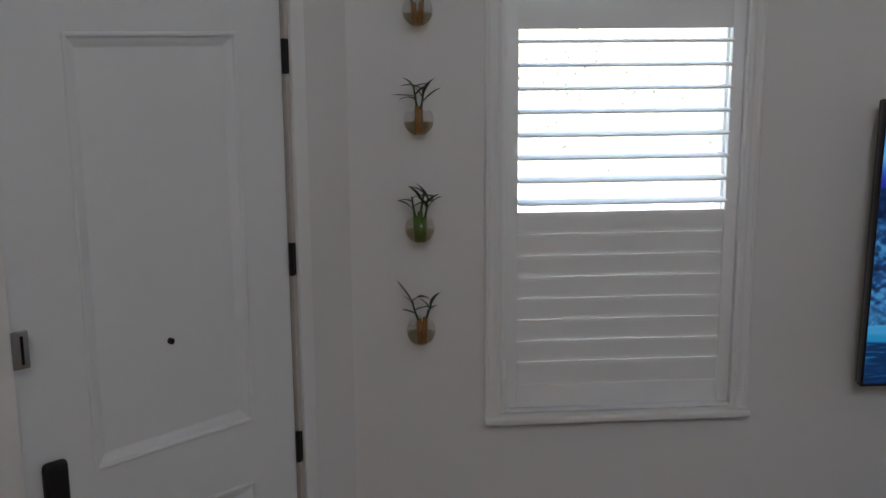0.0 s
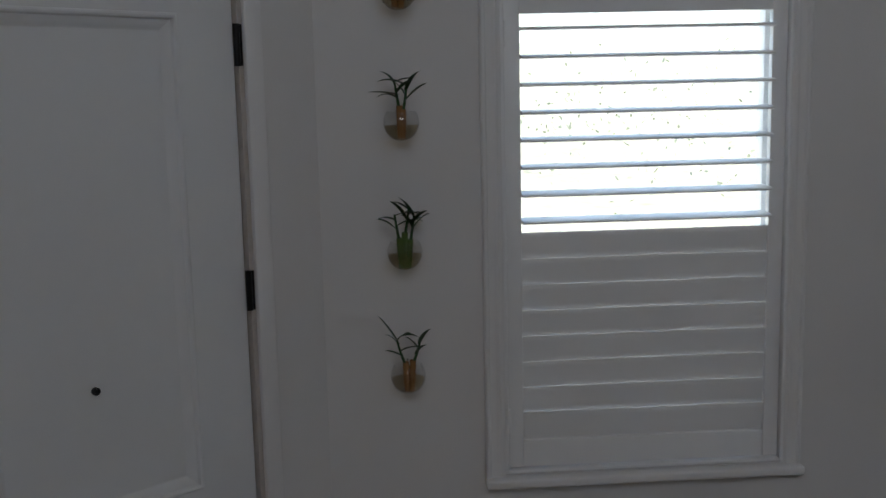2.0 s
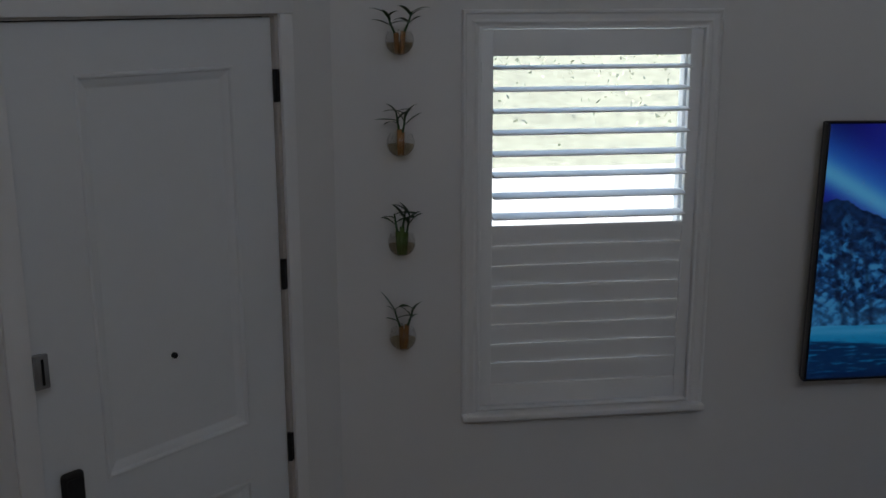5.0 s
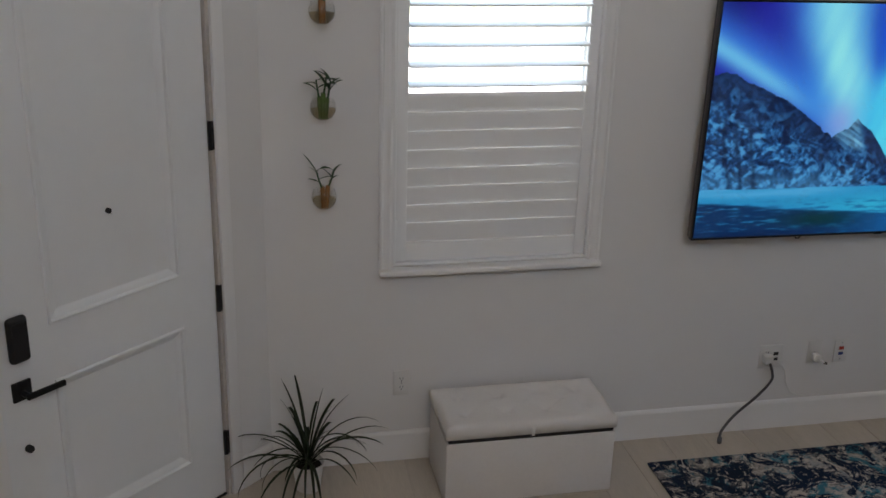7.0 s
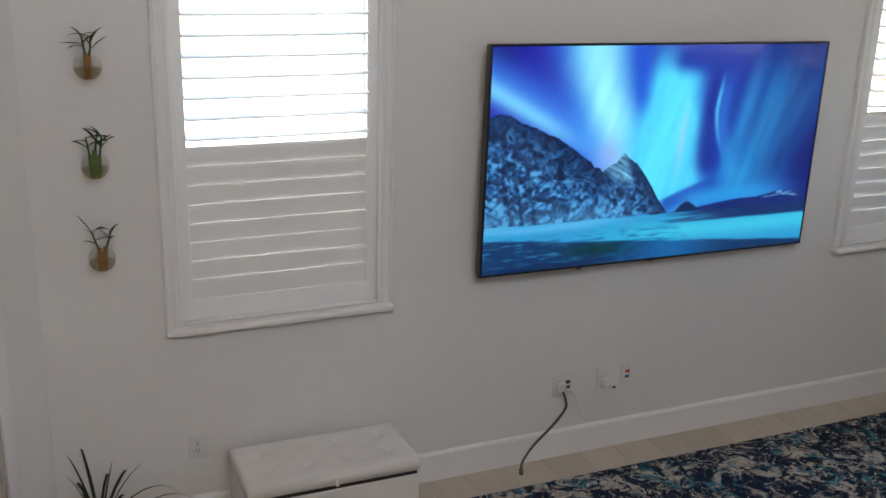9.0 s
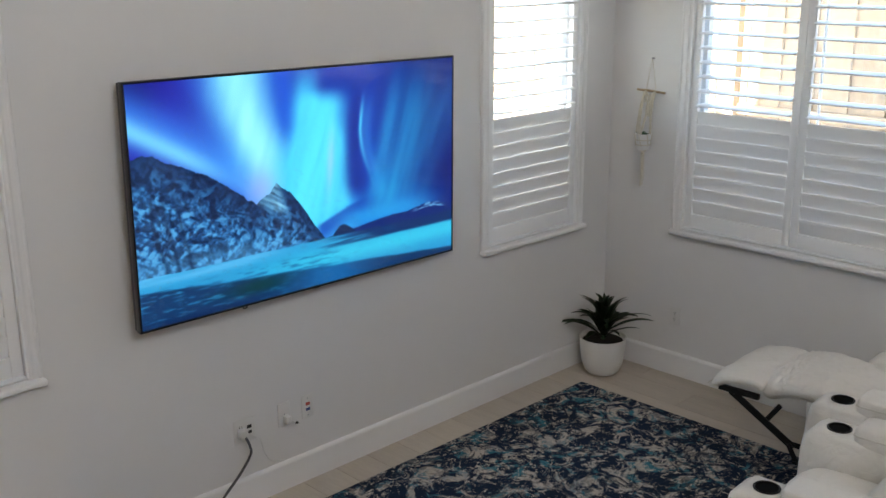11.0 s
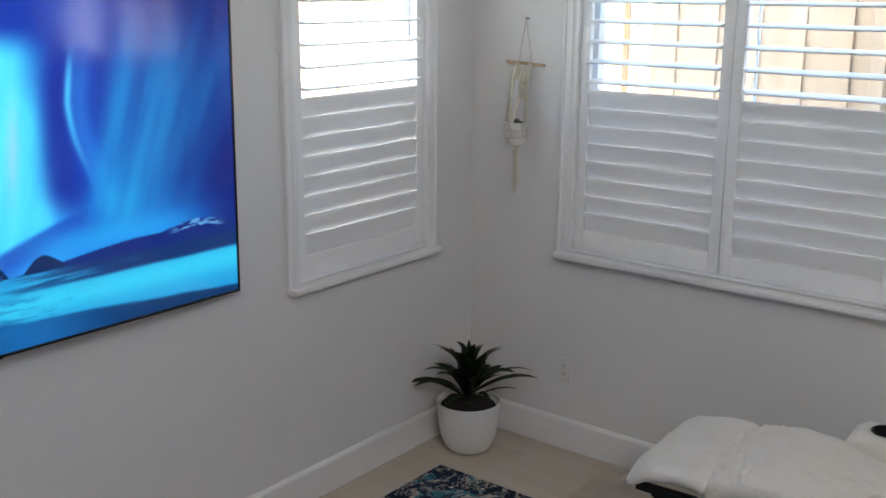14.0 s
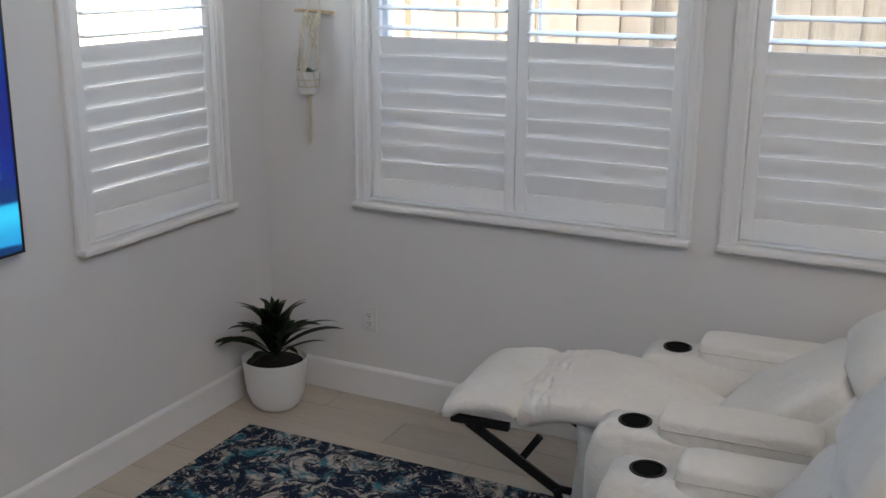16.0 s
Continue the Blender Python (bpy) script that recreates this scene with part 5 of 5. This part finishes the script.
def flat_bar(a, b, w):
    """A flat steel bar on edge between two points of one x."""
    a, b = Vector(a), Vector(b)
    d = (b - a).normalized()
    n = Vector((0, -d.z, d.y)) * (w / 2)
    bm = bmesh.new()
    vs = [bm.verts.new(p + s * n + Vector((t, 0, 0))) for t in (-0.004, 0.004) for p, s in ((a - d * w * 0.4, -1), (b + d * w * 0.4, -1), (b + d * w * 0.4, 1), (a - d * w * 0.4, 1))]
    for q in ((0, 1, 2, 3), (7, 6, 5, 4), (0, 4, 5, 1), (1, 5, 6, 2), (2, 6, 7, 3), (3, 7, 4, 0)):
        bm.faces.new([vs[i] for i in q])
    bmesh.ops.bevel(bm, geom=bm.edges[:], offset=0.0015, segments=1, affect="EDGES")
    for p in (a, b):
        lathe_x(bm, p, w * 0.3)
    return bm


def lathe_x(bm, p, r):
    """A pivot pin across x."""
    tube(bm, [p - Vector((0.010, 0, 0)), p + Vector((0.010, 0, 0))], r, 12)


def recliner(m, open_foot, label):
    """A cinema recliner: two arms with cup holders and pads, seat, back cushions and footrest. Faces local +y; the cups lie at y = 0."""
    c = thing("recliner", m, label, "recliner", "cinema recliners")
    ax, aw, ah = 0.322, 0.085, 0.60
    for sx in (-1, 1):
        bm = bmesh.new()
        # arm body: rounded front, flat top, narrowing a little downwards
        prof = [(0.105, 0.06), (0.128, 0.30), (0.125, 0.50), (0.105, 0.575), (0.070, ah - 0.002), (-0.10, ah), (-0.62, ah - 0.035), (-0.70, ah - 0.07), (-0.72, 0.06)]
        rings = []
        for x, ins in ((-aw, 0.018), (-aw + 0.006, 0.006), (-aw + 0.018, 0.0), (aw - 0.018, 0.0), (aw - 0.006, 0.006), (aw, 0.018)):
            cy, cz = -0.30, 0.32
            ring = []
            for y, z in prof:
                ring.append(bm.verts.new((x, y - math.copysign(ins, y - cy), z - (ins if z > cz else 0))))
            rings.append(ring)
        for a, b in zip(rings, rings[1:]):
            for i in range(len(prof)):
                k = (i + 1) % len(prof)
                bm.faces.new((a[i], a[k], b[k], b[i]))
        bm.faces.new(rings[0])
        bm.faces.new(rings[-1][::-1])
        arm = part("arm", bm, LEATHER, c, "white leatherette arm", smooth=True, m=pose(sx * ax, 0, 0))
        # cup holder: a ring, and a black disc for the well's shaded depth
        part("cup_ring", lathe(bmesh.new(), [(0.043, 0.0), (0.0485, 0.001), (0.049, 0.004), (0.046, 0.006), (0.042, 0.004), (0.041, 0.0)], 36), BLACK, arm, "dark metal cup holder ring", smooth=True, m=pose(0, 0, ah - 0.0005))
        part("well_disc", lathe(bmesh.new(), [(0.0405, 0.0), (0.0405, 0.0035), (0.038, 0.0035), (0.036, 0.001)], 32), WELL, arm, "shallow black disc in place of the deep, shaded cup well", smooth=True, m=pose(0, 0, ah))
        bm = soft_box(bmesh.new(), -aw + 0.002, aw - 0.002, -0.515, -0.078, ah - 0.03, ah + 0.062, power=7, nu=44, nv=18, lump=0.003, seed=sx)
        pad = part("arm_pad", bm, LEATHER, arm, "padded armrest", smooth="all")
        bm = bmesh.new()
        zz = ah + 0.026
        pts = [(q[0] * (aw - 0.001), -0.2965 + q[1] * 0.2195, zz) for q in [(-1, -0.88), (-1, 0.88), (-0.9, 0.98), (0.9, 0.98), (1, 0.88), (1, -0.88)]]
        tube(bm, pts, 0.0022, 6)
        part("seam", bm, SEAM, pad, "stitched seam", smooth=True)
    part("base", boxed(-0.236, 0.236, -0.72, -0.02, 0.05, 0.30, bevel=0.01), LEATHER, c, smooth=True)
    for x in (-0.40, 0.40):
        for y in (-0.66, 0.06):
            part("foot", boxed(x - 0.03, x + 0.03, y - 0.03, y + 0.03, 0.0, 0.062, bevel=0.004), BLACKPL, c, "black plastic foot")
    if open_foot:
        seat = [(-0.36, 0.46), (-0.26, 0.485), (-0.12, 0.530), (0.05, 0.585), (0.20, 0.605), (0.32, 0.590), (0.42, 0.548)]
        part("seat", bent_pad(-0.237, 0.237, seat, 0.12, 150, 0.009, 1.0, 0.33), LEATHER, c, "puffed seat running into the leg rest, gathered at its front", smooth="all")
        foot = [(0.375, 0.552), (0.43, 0.566), (0.52, 0.558), (0.60, 0.538), (0.650, 0.508)]
        rest = part("footrest", bent_pad(-0.268, 0.268, foot, 0.068, 60, 0.005, 2.0), LEATHER, c, "raised padded footrest", smooth="all")
        part("seam", tube(bmesh.new(), [(-0.262, 0.655, 0.476), (0, 0.658, 0.474), (0.262, 0.655, 0.476)], 0.0030, 6), SEAM, rest, "stitched edge", smooth=True)
        part("skirt", soft_box(bmesh.new(), -0.228, 0.228, -0.02, 0.215, 0.185, 0.50, power=7, nu=64, nv=30, lump=0.022, seed=8), LEATHER, c, "loose folded front skirt", smooth="all")
        for x in (-0.215, 0.215):
            lk = part("linkage", flat_bar((x, 0.55, 0.440), (x, 0.25, 0.265), 0.036), BLACK, c, "black steel footrest linkage")
            part("link_bar", flat_bar((x + 0.010, 0.325, 0.430), (x + 0.010, 0.385, 0.340), 0.024), BLACK, lk)
            part("link_bar", flat_bar((x + 0.010, 0.27, 0.268), (x + 0.010, 0.06, 0.262), 0.026), BLACK, lk)
            part("link_bar", flat_bar((x - 0.010, 0.255, 0.265), (x - 0.010, 0.215, 0.195), 0.024), BLACK, lk)
            part("link_bar", flat_bar((x - 0.010, 0.225, 0.195), (x - 0.010, 0.04, 0.190), 0.022), BLACK, lk)
            part("bracket", boxed(x - 0.012, x + 0.012, 0.42, 0.62, 0.440, 0.466, bevel=0.003), BLACK, lk, smooth=True)
        part("cross_bar", tube(bmesh.new(), [(-0.20, 0.10, 0.10), (0.20, 0.10, 0.10)], 0.010, 8), BLACK, c, "black steel cross bar", smooth=True)
    else:
        seat = [(-0.60, 0.44), (-0.40, 0.47), (-0.2, 0.49), (0.0, 0.48), (0.08, 0.44), (0.11, 0.36), (0.11, 0.14)]
        part("seat", bent_pad(-0.235, 0.235, seat, 0.14, 60, 0.008, 5.0), LEATHER, c, "puffed seat cushion with a closed footrest", smooth="all")
    by, bz, tilt = (-0.26, 0.42, 54) if open_foot else (-0.325, 0.41, 32)
    back = part("backrest", soft_box(bmesh.new(), -0.240, 0.240, -0.09, 0.07, -0.06, 0.76, power=6, nu=48, nv=24, lump=0.010, seed=3), LEATHER, c, "thick padded backrest", smooth="all", m=pose(0, by, bz, tilt, 0, 0))
    part("lumbar_cushion", soft_box(bmesh.new(), -0.236, 0.236, 0.0, 0.135, -0.02, 0.45, power=5.0, nu=56, nv=30, lump=0.012, seed=9), LEATHER, back, "puffed lower back cushion", smooth="all")
    part("headrest", soft_box(bmesh.new(), -0.262, 0.262, 0.0, 0.150, 0.43, 0.80, power=4.2, nu=56, nv=30, lump=0.014, seed=14), LEATHER, back, "puffed headrest cushion", smooth="all")
    return c


recliner(pose(3.815, -1.962, 0, 0, 0, 3), True, "white leatherette recliner with its footrest raised")
recliner(pose(2.898, -2.108, 0, 0, 0, 3), False, "white leatherette recliner with its footrest folded away")

# ---- floor tiles ----
TW, TL, JN = 0.200, 1.200, 0.002
shared = {}
r3 = random.Random(21)
x = -1.50
col = 0
while x < XR + 0.10:
    y = T - 0.02 + 0.4 * (col % 3) - 0.13
    while y > YS - 0.05:
        yt = min(y, 0.05, x - CX + 0.19)
        yb2 = max(y - TL, YS - 0.05)
        if yt - yb2 > 0.02:
            k = (round(yt - yb2, 3))
            m = pose(x, yb2, -0.012)
            if k not in shared:
                bm = boxed(JN / 2, TW - JN / 2, JN / 2, k - JN / 2, 0.0, 0.012, bevel=0.001, seg=1)
                shared[k] = part("tile", bm, TILE, floor, m=m)
            else:
                again(shared[k], "tile", floor, m)
        y -= TL
    x += TW
    col += 1
